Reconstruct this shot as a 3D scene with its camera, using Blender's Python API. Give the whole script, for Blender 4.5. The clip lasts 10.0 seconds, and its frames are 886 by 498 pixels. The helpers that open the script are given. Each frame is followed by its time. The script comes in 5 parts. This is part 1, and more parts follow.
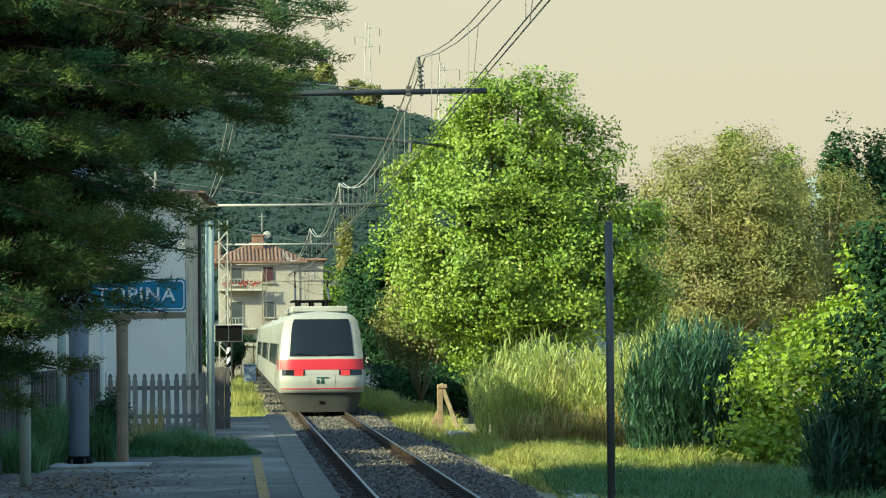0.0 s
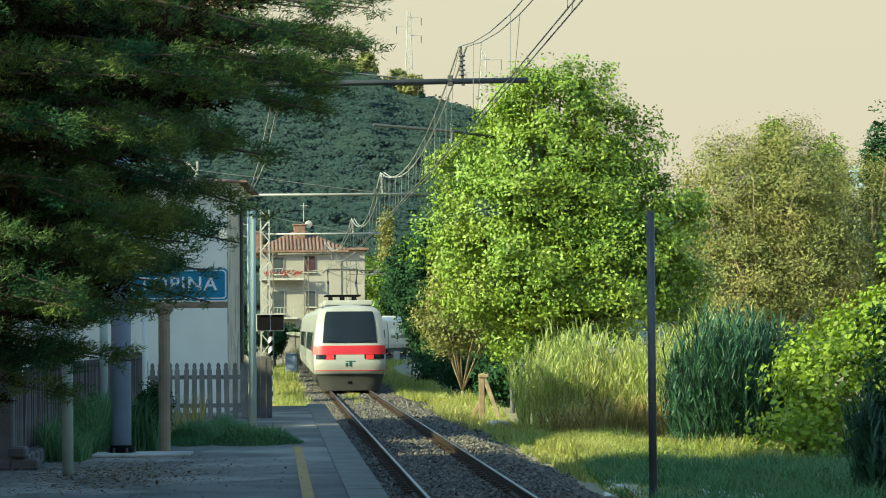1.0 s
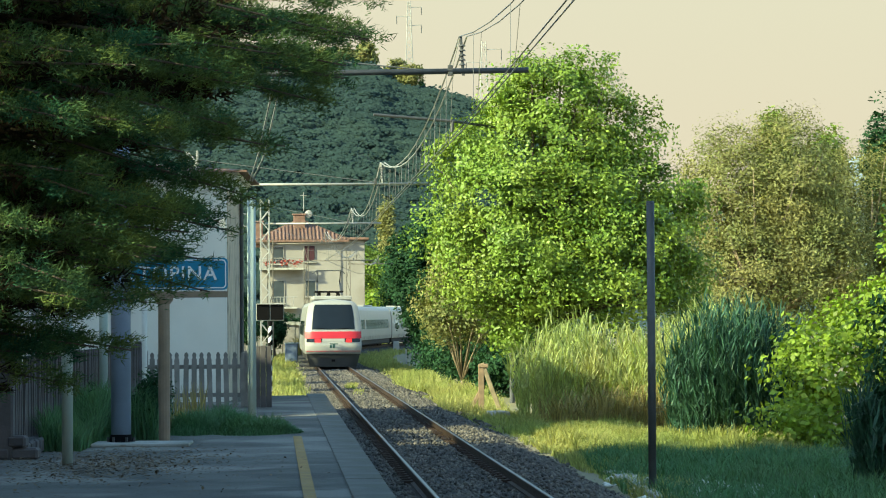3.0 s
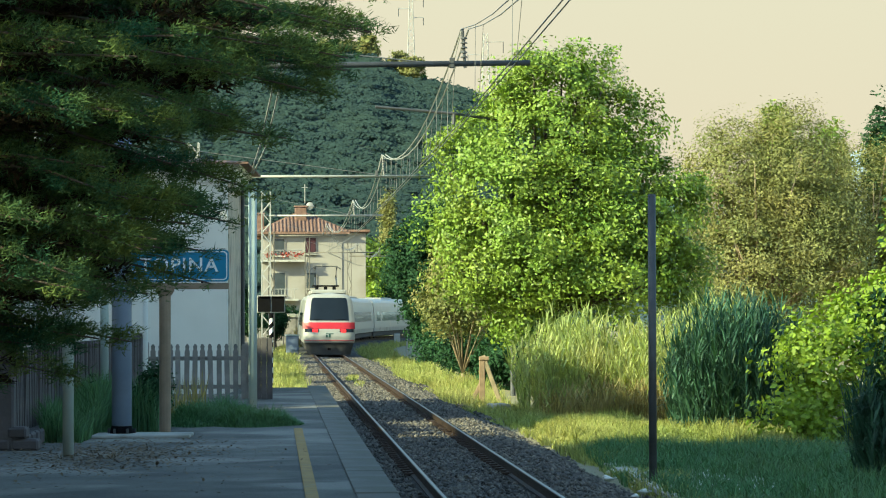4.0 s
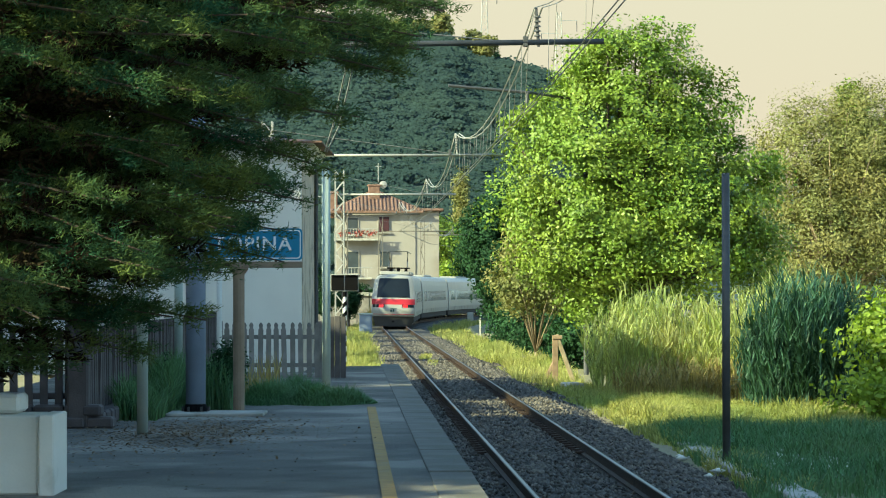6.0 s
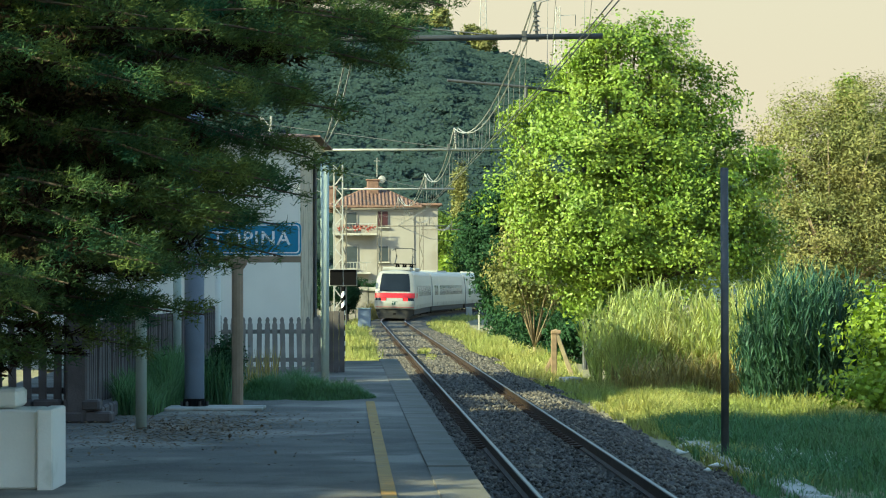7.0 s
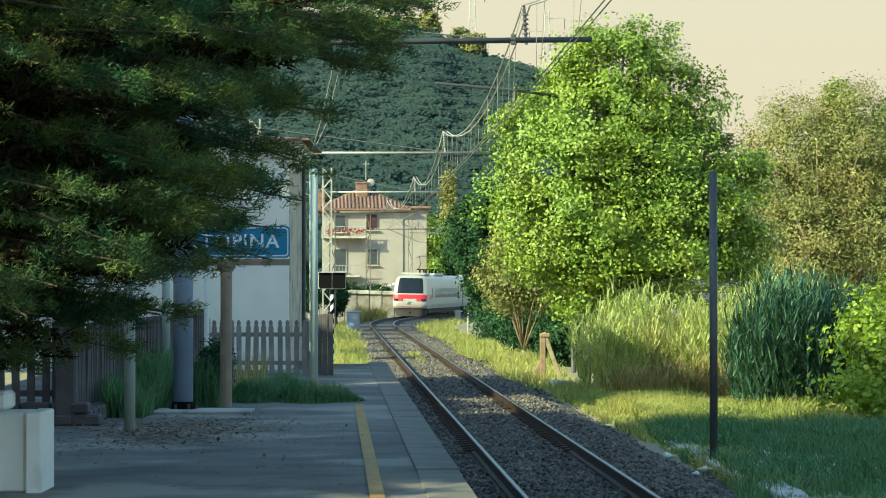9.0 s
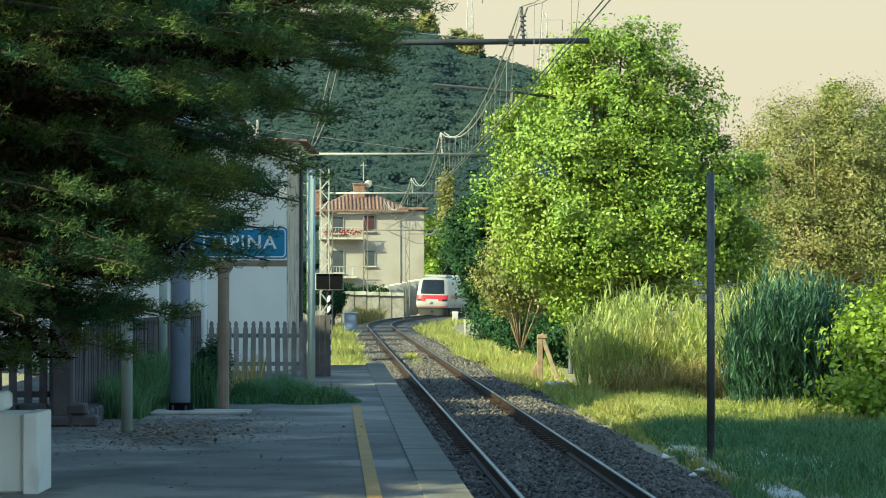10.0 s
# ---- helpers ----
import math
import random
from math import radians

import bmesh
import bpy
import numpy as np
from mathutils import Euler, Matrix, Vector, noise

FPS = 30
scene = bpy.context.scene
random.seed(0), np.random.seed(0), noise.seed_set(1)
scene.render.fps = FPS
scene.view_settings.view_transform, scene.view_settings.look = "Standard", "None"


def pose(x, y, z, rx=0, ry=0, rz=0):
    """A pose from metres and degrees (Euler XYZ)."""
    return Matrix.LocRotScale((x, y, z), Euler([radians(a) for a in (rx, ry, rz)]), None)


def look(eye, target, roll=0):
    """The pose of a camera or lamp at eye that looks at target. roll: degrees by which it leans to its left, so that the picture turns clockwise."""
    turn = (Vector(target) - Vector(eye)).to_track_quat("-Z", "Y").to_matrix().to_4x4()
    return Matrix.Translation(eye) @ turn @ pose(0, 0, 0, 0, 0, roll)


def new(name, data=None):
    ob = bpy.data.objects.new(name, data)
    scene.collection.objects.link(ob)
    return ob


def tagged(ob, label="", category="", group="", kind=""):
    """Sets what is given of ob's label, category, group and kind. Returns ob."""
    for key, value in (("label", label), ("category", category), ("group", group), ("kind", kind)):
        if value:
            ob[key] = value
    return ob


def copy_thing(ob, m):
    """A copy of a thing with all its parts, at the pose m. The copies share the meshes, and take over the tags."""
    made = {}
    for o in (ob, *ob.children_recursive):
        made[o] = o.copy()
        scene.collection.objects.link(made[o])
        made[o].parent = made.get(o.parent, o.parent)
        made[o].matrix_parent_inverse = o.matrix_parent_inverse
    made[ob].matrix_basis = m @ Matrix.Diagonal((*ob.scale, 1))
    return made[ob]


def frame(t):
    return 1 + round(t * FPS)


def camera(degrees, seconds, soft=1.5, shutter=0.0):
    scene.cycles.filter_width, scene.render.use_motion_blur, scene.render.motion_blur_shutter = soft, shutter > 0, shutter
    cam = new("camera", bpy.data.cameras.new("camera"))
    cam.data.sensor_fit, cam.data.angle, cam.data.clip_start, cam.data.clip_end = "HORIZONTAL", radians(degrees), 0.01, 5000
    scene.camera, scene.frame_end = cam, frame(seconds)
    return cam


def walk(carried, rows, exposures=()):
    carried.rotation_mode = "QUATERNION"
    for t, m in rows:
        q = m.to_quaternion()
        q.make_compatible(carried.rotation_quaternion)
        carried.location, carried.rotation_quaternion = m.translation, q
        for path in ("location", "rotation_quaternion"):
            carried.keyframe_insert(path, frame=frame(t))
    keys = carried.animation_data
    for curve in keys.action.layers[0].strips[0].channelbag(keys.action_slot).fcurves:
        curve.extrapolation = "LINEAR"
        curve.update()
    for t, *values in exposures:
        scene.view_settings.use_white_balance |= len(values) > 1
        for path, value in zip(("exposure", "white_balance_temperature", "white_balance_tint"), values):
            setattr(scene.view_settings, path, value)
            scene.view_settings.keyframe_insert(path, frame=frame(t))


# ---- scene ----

cam = camera(17.83, 10.0, 1.1)
EYE = (0.0, 0.0, 2.42)
ROWS = [  # seconds, yaw, pitch, roll
    (0, -2.036, 1.777, 0.491), (0.5, -1.525, 1.684, 0.478), (1, -1.194, 1.572, 0.450), (1.5, -1.095, 1.524, 0.480),
    (2, -1.075, 1.500, 0.475), (2.5, -1.132, 1.436, 0.440), (4, -1.179, 1.214, 0.185), (4.5, -0.466, 1.110, 0.160),
    (5, 0.090, 0.987, 0.125), (5.5, 0.315, 0.885, 0.120), (7, 0.280, 0.680, 0.110), (7.5, 0.293, 0.711, 0.125),
    (8, 0.263, 0.763, 0.096), (8.5, 0.151, 0.769, 0.070), (9, 0.054, 0.743, 0.050), (9.5, 0.049, 0.749, 0.020), (10, 0, 0.768, 0),
]
walk(cam, [(t, pose(*EYE, 90 + pitch, roll, yaw)) for t, yaw, pitch, roll in ROWS],
     [(0, 1.08, 6500, -12), (2.5, 1.15, 6500, -12), (5, 1.22, 6500, -12), (10, 1.22, 6500, -12)])

# ---- light ----
SUN_TO = Vector((-0.82, -0.50, 0.50)).normalized()
world = bpy.data.worlds.new("world")
scene.world = world
world.use_nodes = True
wt = world.node_tree
wt.nodes.clear()
sky = wt.nodes.new("ShaderNodeTexSky")
sky.sky_type, sky.sun_disc = "NISHITA", False
sky.sun_elevation = math.asin(SUN_TO.z)
sky.sun_rotation = math.atan2(SUN_TO.x, SUN_TO.y)
sky.dust_density, sky.air_density, sky.ozone_density = 1.0, 1.0, 2.4
coord = wt.nodes.new("ShaderNodeTexCoord")
sep = wt.nodes.new("ShaderNodeSeparateXYZ")
ramp = wt.nodes.new("ShaderNodeMapRange")
ramp.inputs[1].default_value, ramp.inputs[2].default_value = 0.115, 0.21
ramp.interpolation_type = "SMOOTHSTEP"
bg_sky = wt.nodes.new("ShaderNodeBackground")
bg_haze = wt.nodes.new("ShaderNodeBackground")
bg_sky.inputs[1].default_value = 0.165
hz = wt.nodes.new("ShaderNodeValToRGB")
hz.color_ramp.elements[0].color, hz.color_ramp.elements[0].position = (0.87, 0.665, 0.53, 1), 0.0
hz.color_ramp.elements[1].color, hz.color_ramp.elements[1].position = (0.86, 0.735, 0.60, 1), 0.12
bg_haze.inputs[1].default_value = 0.445
mixw = wt.nodes.new("ShaderNodeMixShader")
outw = wt.nodes.new("ShaderNodeOutputWorld")
wt.links.new(coord.outputs["Generated"], sep.inputs[0])
wt.links.new(sep.outputs["Z"], ramp.inputs[0])
wt.links.new(sep.outputs["Z"], hz.inputs[0])
wt.links.new(hz.outputs[0], bg_haze.inputs[0])
wt.links.new(sky.outputs[0], bg_sky.inputs[0])
wt.links.new(ramp.outputs[0], mixw.inputs[0])
wt.links.new(bg_haze.outputs[0], mixw.inputs[1])
wt.links.new(bg_sky.outputs[0], mixw.inputs[2])
wt.links.new(mixw.outputs[0], outw.inputs[0])
sun = new("sun", bpy.data.lights.new("sun", "SUN"))
sun.data.energy, sun.data.angle, sun.data.color = 5.0, radians(0.6), (1.0, 0.88, 0.58)
sun.matrix_world = look(SUN_TO * 50, (0, 0, 0))


# ---- materials ----
def mat(name, col, rough=0.8, vary=0.25, scale=3.0, fine=40.0, bump=0.15, metal=0.0, col2=None, island=0.0, obj=0.0, sheen=0.0, trans=0.0, spec=0.4, stain=None, stain_scale=0.6, stain_cut=0.55, emit=0.0):
    """A surface with grain at two scales, optional stains, and variation by piece."""
    m = bpy.data.materials.new(name)
    m.use_nodes = True
    nt = m.node_tree
    b = nt.nodes["Principled BSDF"]
    b.inputs["Roughness"].default_value, b.inputs["Metallic"].default_value = rough, metal
    b.inputs["Specular IOR Level"].default_value = spec
    tc = nt.nodes.new("ShaderNodeTexCoord")

    def tex(s, detail=4):
        n = nt.nodes.new("ShaderNodeTexNoise")
        n.inputs["Scale"].default_value, n.inputs["Detail"].default_value = s, detail
        nt.links.new(tc.outputs["Object"], n.inputs["Vector"])
        return n.outputs["Fac"]

    def mixc(fac, a, c, kind="MIX"):
        n = nt.nodes.new("ShaderNodeMix")
        n.data_type, n.blend_type = "RGBA", kind
        for key, v in ((0, fac), (6, a), (7, c)):
            if hasattr(v, "is_output"):
                nt.links.new(v, n.inputs[key])
            else:
                n.inputs[key].default_value = v if key == 0 else (*v, 1)
        return n.outputs[2]

    def remap(v, lo, hi, a=0.0, c=1.0):
        n = nt.nodes.new("ShaderNodeMapRange")
        nt.links.new(v, n.inputs[0])
        for i, x in enumerate((lo, hi, a, c)):
            n.inputs[i + 1].default_value = x
        return n.outputs[0]

    c2 = col2 or tuple(x * (1 - vary) for x in col)
    c = mixc(remap(tex(scale), 0.35, 0.65), col, c2)
    if stain:
        c = mixc(remap(tex(stain_scale, 6), stain_cut, stain_cut + 0.12), c, stain)
    fine_out = tex(fine, 3)
    c = mixc(0.6, c, remap_grey(nt, fine_out, 1 - vary, 1 + vary * 0.4), "MULTIPLY")
    for amount, node, socket in ((island, "ShaderNodeNewGeometry", "Random Per Island"), (obj, "ShaderNodeObjectInfo", "Random")):
        if amount:
            n = nt.nodes.new(node)
            c = mixc(1.0, c, remap_grey(nt, n.outputs[socket], 1 - amount, 1 + amount), "MULTIPLY")
    nt.links.new(c, b.inputs["Base Color"])
    if bump:
        bn = nt.nodes.new("ShaderNodeBump")
        bn.inputs["Strength"].default_value, bn.inputs["Distance"].default_value = bump, 0.02
        nt.links.new(fine_out, bn.inputs["Height"])
        nt.links.new(bn.outputs[0], b.inputs["Normal"])
    if trans:
        t = nt.nodes.new("ShaderNodeBsdfTranslucent")
        mx = nt.nodes.new("ShaderNodeMixShader")
        mx.inputs[0].default_value = trans
        nt.links.new(mixc(1.0, c, (1.0, 1.0, 0.45), "MULTIPLY"), t.inputs[0])
        nt.links.new(b.outputs[0], mx.inputs[1])
        nt.links.new(t.outputs[0], mx.inputs[2])
        nt.links.new(mx.outputs[0], nt.nodes["Material Output"].inputs[0])
    if emit:
        b.inputs["Emission Color"].default_value = (*col, 1)
        b.inputs["Emission Strength"].default_value = emit
    return m


def remap_grey(nt, v, a, c):
    n = nt.nodes.new("ShaderNodeMapRange")
    nt.links.new(v, n.inputs[0])
    n.inputs[3].default_value, n.inputs[4].default_value = a, c
    return n.outputs[0]


M = {
    "ground": mat("meadow_soil", (0.20, 0.185, 0.095), 0.95, 0.4, 0.6, 18, 0.4, col2=(0.25, 0.22, 0.14)),
    "asphalt": mat("worn_asphalt", (0.16, 0.15, 0.13), 0.88, 0.45, 0.9, 38, 0.9, stain=(0.25, 0.235, 0.20), stain_scale=0.5, stain_cut=0.5),
    "kerb": mat("kerb_concrete", (0.165, 0.155, 0.132), 0.88, 0.35, 1.5, 30, 0.4, stain=(0.12, 0.115, 0.09), stain_scale=1.1, stain_cut=0.5, obj=0.04),
    "yellow": mat("worn_yellow_paint", (0.36, 0.20, 0.025), 0.7, 0.3, 4, 60, 0.1, stain=(0.27, 0.18, 0.06), stain_scale=3, stain_cut=0.56),
    "ballast": mat("ballast_stone", (0.145, 0.128, 0.107), 0.9, 0.4, 3, 30, 0.5, island=0.6, col2=(0.075, 0.07, 0.065)),
    "bed": mat("ballast_bed", (0.08, 0.073, 0.065), 0.95, 0.6, 22, 60, 0.9, col2=(0.045, 0.042, 0.04)),
    "rail": mat("rusty_rail", (0.055, 0.034, 0.023), 0.7, 0.4, 5, 60, 0.3, metal=0.3),
    "railtop": mat("polished_rail_head", (0.25, 0.215, 0.18), 0.42, 0.15, 3, 40, 0.05, metal=1.0),
    "sleeper": mat("concrete_sleeper", (0.22, 0.20, 0.17), 0.9, 0.3, 4, 50, 0.3, obj=0.2),
    "white": mat("white_render", (0.74, 0.73, 0.66), 0.9, 0.06, 1.2, 60, 0.15, stain=(0.64, 0.625, 0.55), stain_scale=0.5, stain_cut=0.6),
    "stone": mat("bare_stone_render", (0.60, 0.50, 0.37), 0.95, 0.4, 2.2, 14, 0.6, stain=(0.27, 0.24, 0.19), stain_scale=1.5, col2=(0.46, 0.41, 0.32)),
    "rooftile": mat("terracotta_tile", (0.21, 0.125, 0.095), 0.85, 0.35, 3, 30, 0.3, island=0.3),
    "galv": mat("galvanised_steel", (0.38, 0.46, 0.43), 0.55, 0.12, 2, 60, 0.08, metal=0.1),
    "darksteel": mat("weathered_dark_steel", (0.10, 0.105, 0.11), 0.6, 0.25, 3, 40, 0.15, metal=0.5),
    "lightsteel": mat("light_galvanised_mast", (0.38, 0.38, 0.36), 0.55, 0.15, 3, 40, 0.08, metal=0.3),
    "mastgrey": mat("weathered_grey_brown_mast", (0.17, 0.155, 0.13), 0.7, 0.2, 3, 40, 0.1, metal=0.2),
    "wire": mat("catenary_wire", (0.20, 0.20, 0.19), 0.5, 0.1, 3, 40, 0.0, metal=0.6),
    "bluepost": mat("blue_grey_painted_steel", (0.20, 0.25, 0.33), 0.5, 0.15, 2.5, 50, 0.06),
    "brownpost": mat("brown_concrete_post", (0.30, 0.23, 0.16), 0.85, 0.3, 3, 50, 0.25),
    "signblue": mat("sign_blue_enamel", (0.02, 0.21, 0.36), 0.35, 0.08, 2, 50, 0.0),
    "signwhite": mat("sign_white_enamel", (0.78, 0.80, 0.78), 0.4, 0.04, 2, 50, 0.0),
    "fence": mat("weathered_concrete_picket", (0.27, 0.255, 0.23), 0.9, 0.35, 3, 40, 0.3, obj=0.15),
    # Darker than 'fence': the shade on the thin picket sides is in the colour.
    "darkfence": mat("dark_fence", (0.10, 0.09, 0.09), 0.9, 0.35, 3, 40, 0.3, obj=0.15),
    "concrete": mat("old_concrete", (0.42, 0.41, 0.37), 0.9, 0.2, 1.5, 40, 0.25, stain=(0.24, 0.24, 0.2), stain_scale=1.3),
    "palecon": mat("pale_painted_concrete", (0.66, 0.66, 0.60), 0.85, 0.1, 1.5, 40, 0.15, stain=(0.42, 0.42, 0.36), stain_scale=1.5, stain_cut=0.58),
    "black": mat("matt_black", (0.004, 0.004, 0.005), 0.85, 0.2, 3, 40, 0.0, spec=0.1),
    "trainwhite": mat("train_white_paint", (0.31, 0.315, 0.30), 0.32, 0.08, 1.0, 20, 0.02, stain=(0.37, 0.36, 0.32), stain_scale=0.8, stain_cut=0.6),
    "skirtgrey": mat("dark_skirt_paint", (0.04, 0.04, 0.04), 0.6, 0.25, 1.0, 20, 0.03, stain=(0.085, 0.075, 0.065), stain_scale=1.0),
    "traingrey": mat("train_grey_paint", (0.33, 0.33, 0.31), 0.4, 0.12, 1.0, 20, 0.03, stain=(0.2, 0.19, 0.17), stain_scale=1.0),
    "trainred": mat("train_red_paint", (0.44, 0.02, 0.035), 0.35, 0.08, 2, 20, 0.02),
    "trainglass": mat("tinted_train_glass", (0.010, 0.014, 0.02), 0.12, 0.1, 2, 20, 0.0, spec=0.3),
    "under": mat("sooty_underframe", (0.035, 0.032, 0.03), 0.8, 0.3, 4, 30, 0.2),
    "tail": mat("red_tail_lamp", (1.0, 0.015, 0.02), 0.3, 0.0, 2, 20, 0.0, emit=0.55),
    "green": mat("emblem_green", (0.015, 0.055, 0.045), 0.4, 0.05, 2, 20, 0.0),
    "housewall": mat("cream_house_render", (0.30, 0.28, 0.25), 0.92, 0.1, 0.6, 20, 0.1, stain=(0.24, 0.215, 0.185), stain_scale=0.3, stain_cut=0.54),
    "shutter": mat("dark_red_shutter", (0.05, 0.013, 0.02), 0.7, 0.2, 2, 20, 0.1),
    "glass": mat("dark_window_glass", (0.05, 0.065, 0.075), 0.15, 0.2, 2, 20, 0.0, spec=0.6),
    "bark": mat("grey_brown_bark", (0.10, 0.08, 0.06), 0.95, 0.4, 6, 40, 0.6),
    "palebark": mat("pale_dry_wood", (0.34, 0.27, 0.17), 0.95, 0.3, 6, 40, 0.5),
    "leaf": mat("sunny_green_leaf", (0.15, 0.25, 0.032), 0.5, 0.3, 0.6, 8, 0.0, island=0.35, trans=0.22, col2=(0.24, 0.32, 0.05)),
    "leafbright": mat("lime_green_leaf", (0.29, 0.41, 0.05), 0.5, 0.25, 0.8, 8, 0.0, island=0.3, trans=0.4),
    "leafdark": mat("deep_green_leaf", (0.033, 0.085, 0.036), 0.75, 0.3, 0.5, 8, 0.0, island=0.35, trans=0.25, spec=0.15),
    "willow": mat("grey_olive_leaf", (0.20, 0.23, 0.08), 0.7, 0.3, 0.4, 8, 0.0, island=0.35, trans=0.3, col2=(0.26, 0.245, 0.09)),
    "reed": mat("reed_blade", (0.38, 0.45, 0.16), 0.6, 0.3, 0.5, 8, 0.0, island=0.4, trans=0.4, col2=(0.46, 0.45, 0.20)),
    # Darker, bluer blade than 'reed', for three of the cane clumps.
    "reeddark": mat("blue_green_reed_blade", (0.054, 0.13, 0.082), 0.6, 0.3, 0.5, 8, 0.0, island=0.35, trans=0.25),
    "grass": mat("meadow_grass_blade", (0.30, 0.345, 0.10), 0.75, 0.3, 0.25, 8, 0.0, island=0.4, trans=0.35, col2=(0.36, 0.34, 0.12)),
    # Darker and bluer than 'grass'; on the meadow it paints the shaded part.
    "moundgrass": mat("mound_and_shade_grass", (0.085, 0.195, 0.09), 0.7, 0.3, 0.5, 8, 0.0, island=0.35, trans=0.3, col2=(0.11, 0.20, 0.085)),
    "drygrass": mat("dry_straw_blade", (0.36, 0.29, 0.11), 0.8, 0.3, 0.5, 8, 0.0, island=0.4, trans=0.3),
    # col2 paints the yellow-green patches of sunlit needles into the colour.
    "needle": mat("pine_needle", (0.030, 0.088, 0.050), 0.85, 0.3, 1.5, 8, 0.0, island=0.35, trans=0.2, spec=0.08, col2=(0.12, 0.16, 0.045)),
    # Dry twigs, kept near-black so the colour holds the crown's inner shade.
    "shadetwig": mat("dry_shaded_inner_twig", (0.035, 0.024, 0.014), 0.95, 0.4, 2.0, 8, 0.0, island=0.5, spec=0.05, col2=(0.02, 0.02, 0.012)),
    # Distance haze is painted in as a blue-green leaf colour.
    "forest": mat("hazed_forest_leaf", (0.026, 0.054, 0.054), 0.95, 0.2, 0.012, 0.1, 0.0, island=0.12, trans=0.35, col2=(0.036, 0.066, 0.056)),
    "flower": mat("red_geranium", (0.34, 0.065, 0.05), 0.6, 0.2, 2, 8, 0.0, island=0.3),
    "dryleaf": mat("dead_brown_leaf", (0.19, 0.13, 0.07), 0.8, 0.3, 2, 8, 0.0, island=0.4),
    "rust": mat("weathered_timber", (0.30, 0.21, 0.13), 0.9, 0.35, 5, 40, 0.4),
    # Same painted haze tint for the bare slope under the woods.
    "hill": mat("hazed_hillside", (0.04, 0.07, 0.066), 0.95, 0.3, 0.02, 0.2, 0.0),
    # Blue-grey is the distance haze, painted into the base colour.
    "mountain": mat("hazed_mountain", (0.30, 0.38, 0.46), 1.0, 0.1, 0.002, 0.02, 0.0),
}


# ---- mesh tools ----
class Geo:
    """Collects plain geometry for one mesh."""

    def __init__(self):
        self.v, self.f = [], []

    def add(self, verts, faces, centre=None):
        o = len(self.v)
        verts = [Vector(p) for p in verts]
        self.v += verts
        for f in faces:
            if centre is not None:
                a = verts[f[0]]
                n = (verts[f[1]] - a).cross(verts[f[2]] - a)
                mid = sum((verts[i] for i in f), Vector()) / len(f)
                if n.dot(mid - Vector(centre)) < 0:
                    f = f[::-1]
            self.f.append([o + i for i in f])
        return self

    def box(self, c, size, bevel=0.01, turn=0.0):
        hx, hy, hz = (s / 2 for s in size)
        b = min(bevel, hx * 0.45, hy * 0.45, hz * 0.45)
        rot = Matrix.Rotation(radians(turn), 3, "Z")
        vs, idx = [], {}
        for sx in (-1, 1):
            for sy in (-1, 1):
                for sz in (-1, 1):
                    for k, p in enumerate(((hx, hy - b, hz - b), (hx - b, hy, hz - b), (hx - b, hy - b, hz))):
                        idx[sx, sy, sz, k] = len(vs)
                        vs.append(rot @ Vector((sx * p[0], sy * p[1], sz * p[2])) + Vector(c))
        q = ((-1, -1), (1, -1), (1, 1), (-1, 1))
        fs = []
        for s in (-1, 1):
            fs.append([idx[s, a, d, 0] for a, d in q])
            fs.append([idx[a, s, d, 1] for a, d in q])
            fs.append([idx[a, d, s, 2] for a, d in q])
        for s in (-1, 1):
            for r in (-1, 1):
                fs.append([idx[s, r, -1, 0], idx[s, r, 1, 0], idx[s, r, 1, 1], idx[s, r, -1, 1]])
                fs.append([idx[s, -1, r, 0], idx[s, 1, r, 0], idx[s, 1, r, 2], idx[s, -1, r, 2]])
                fs.append([idx[-1, s, r, 1], idx[1, s, r, 1], idx[1, s, r, 2], idx[-1, s, r, 2]])
        for sx in (-1, 1):
            for sy in (-1, 1):
                for sz in (-1, 1):
                    fs.append([idx[sx, sy, sz, k] for k in range(3)])
        return self.add(vs, fs, c)

    def tube(self, pts, radii, seg=8, cap=True):
        pts = [Vector(p) for p in pts]
        if not hasattr(radii, "__len__"):
            radii = [radii] * len(pts)
        o = len(self.v)
        for i, p in enumerate(pts):
            d = (pts[min(i + 1, len(pts) - 1)] - pts[max(i - 1, 0)]).normalized()
            a = d.orthogonal().normalized() if abs(d.z) < 0.9 else Vector((1, 0, 0)) - d * d.x
            a.normalize()
            b = d.cross(a)
            for k in range(seg):
                w = 2 * math.pi * k / seg
                self.v.append(p + (a * math.cos(w) + b * math.sin(w)) * radii[i])
        for i in range(len(pts) - 1):
            for k in range(seg):
                k2 = (k + 1) % seg
                self.f.append([o + i * seg + k, o + i * seg + k2, o + (i + 1) * seg + k2, o + (i + 1) * seg + k])
        if cap:
            self.f.append([o + k for k in range(seg)][::-1])
            self.f.append([o + (len(pts) - 1) * seg + k for k in range(seg)])
        return self

    def prism(self, outline, axis, lo, hi):
        """A convex or simple outline of 2D points drawn out along x, y or z from lo to hi."""
        def put(p, h):
            return {"x": (h, p[0], p[1]), "y": (p[0], h, p[1]), "z": (p[0], p[1], h)}[axis]
        n = len(outline)
        vs = [put(p, lo) for p in outline] + [put(p, hi) for p in outline]
        fs = [list(range(n)), list(range(n, 2 * n))] + [[i, (i + 1) % n, n + (i + 1) % n, n + i] for i in range(n)]
        c = sum((Vector(p) for p in vs), Vector()) / len(vs)
        return self.add(vs, fs, c)

    def mesh(self, name, material, smooth=False):
        me = bpy.data.meshes.new(name)
        me.from_pydata([tuple(p) for p in self.v], [], self.f)
        me.materials.append(M[material])
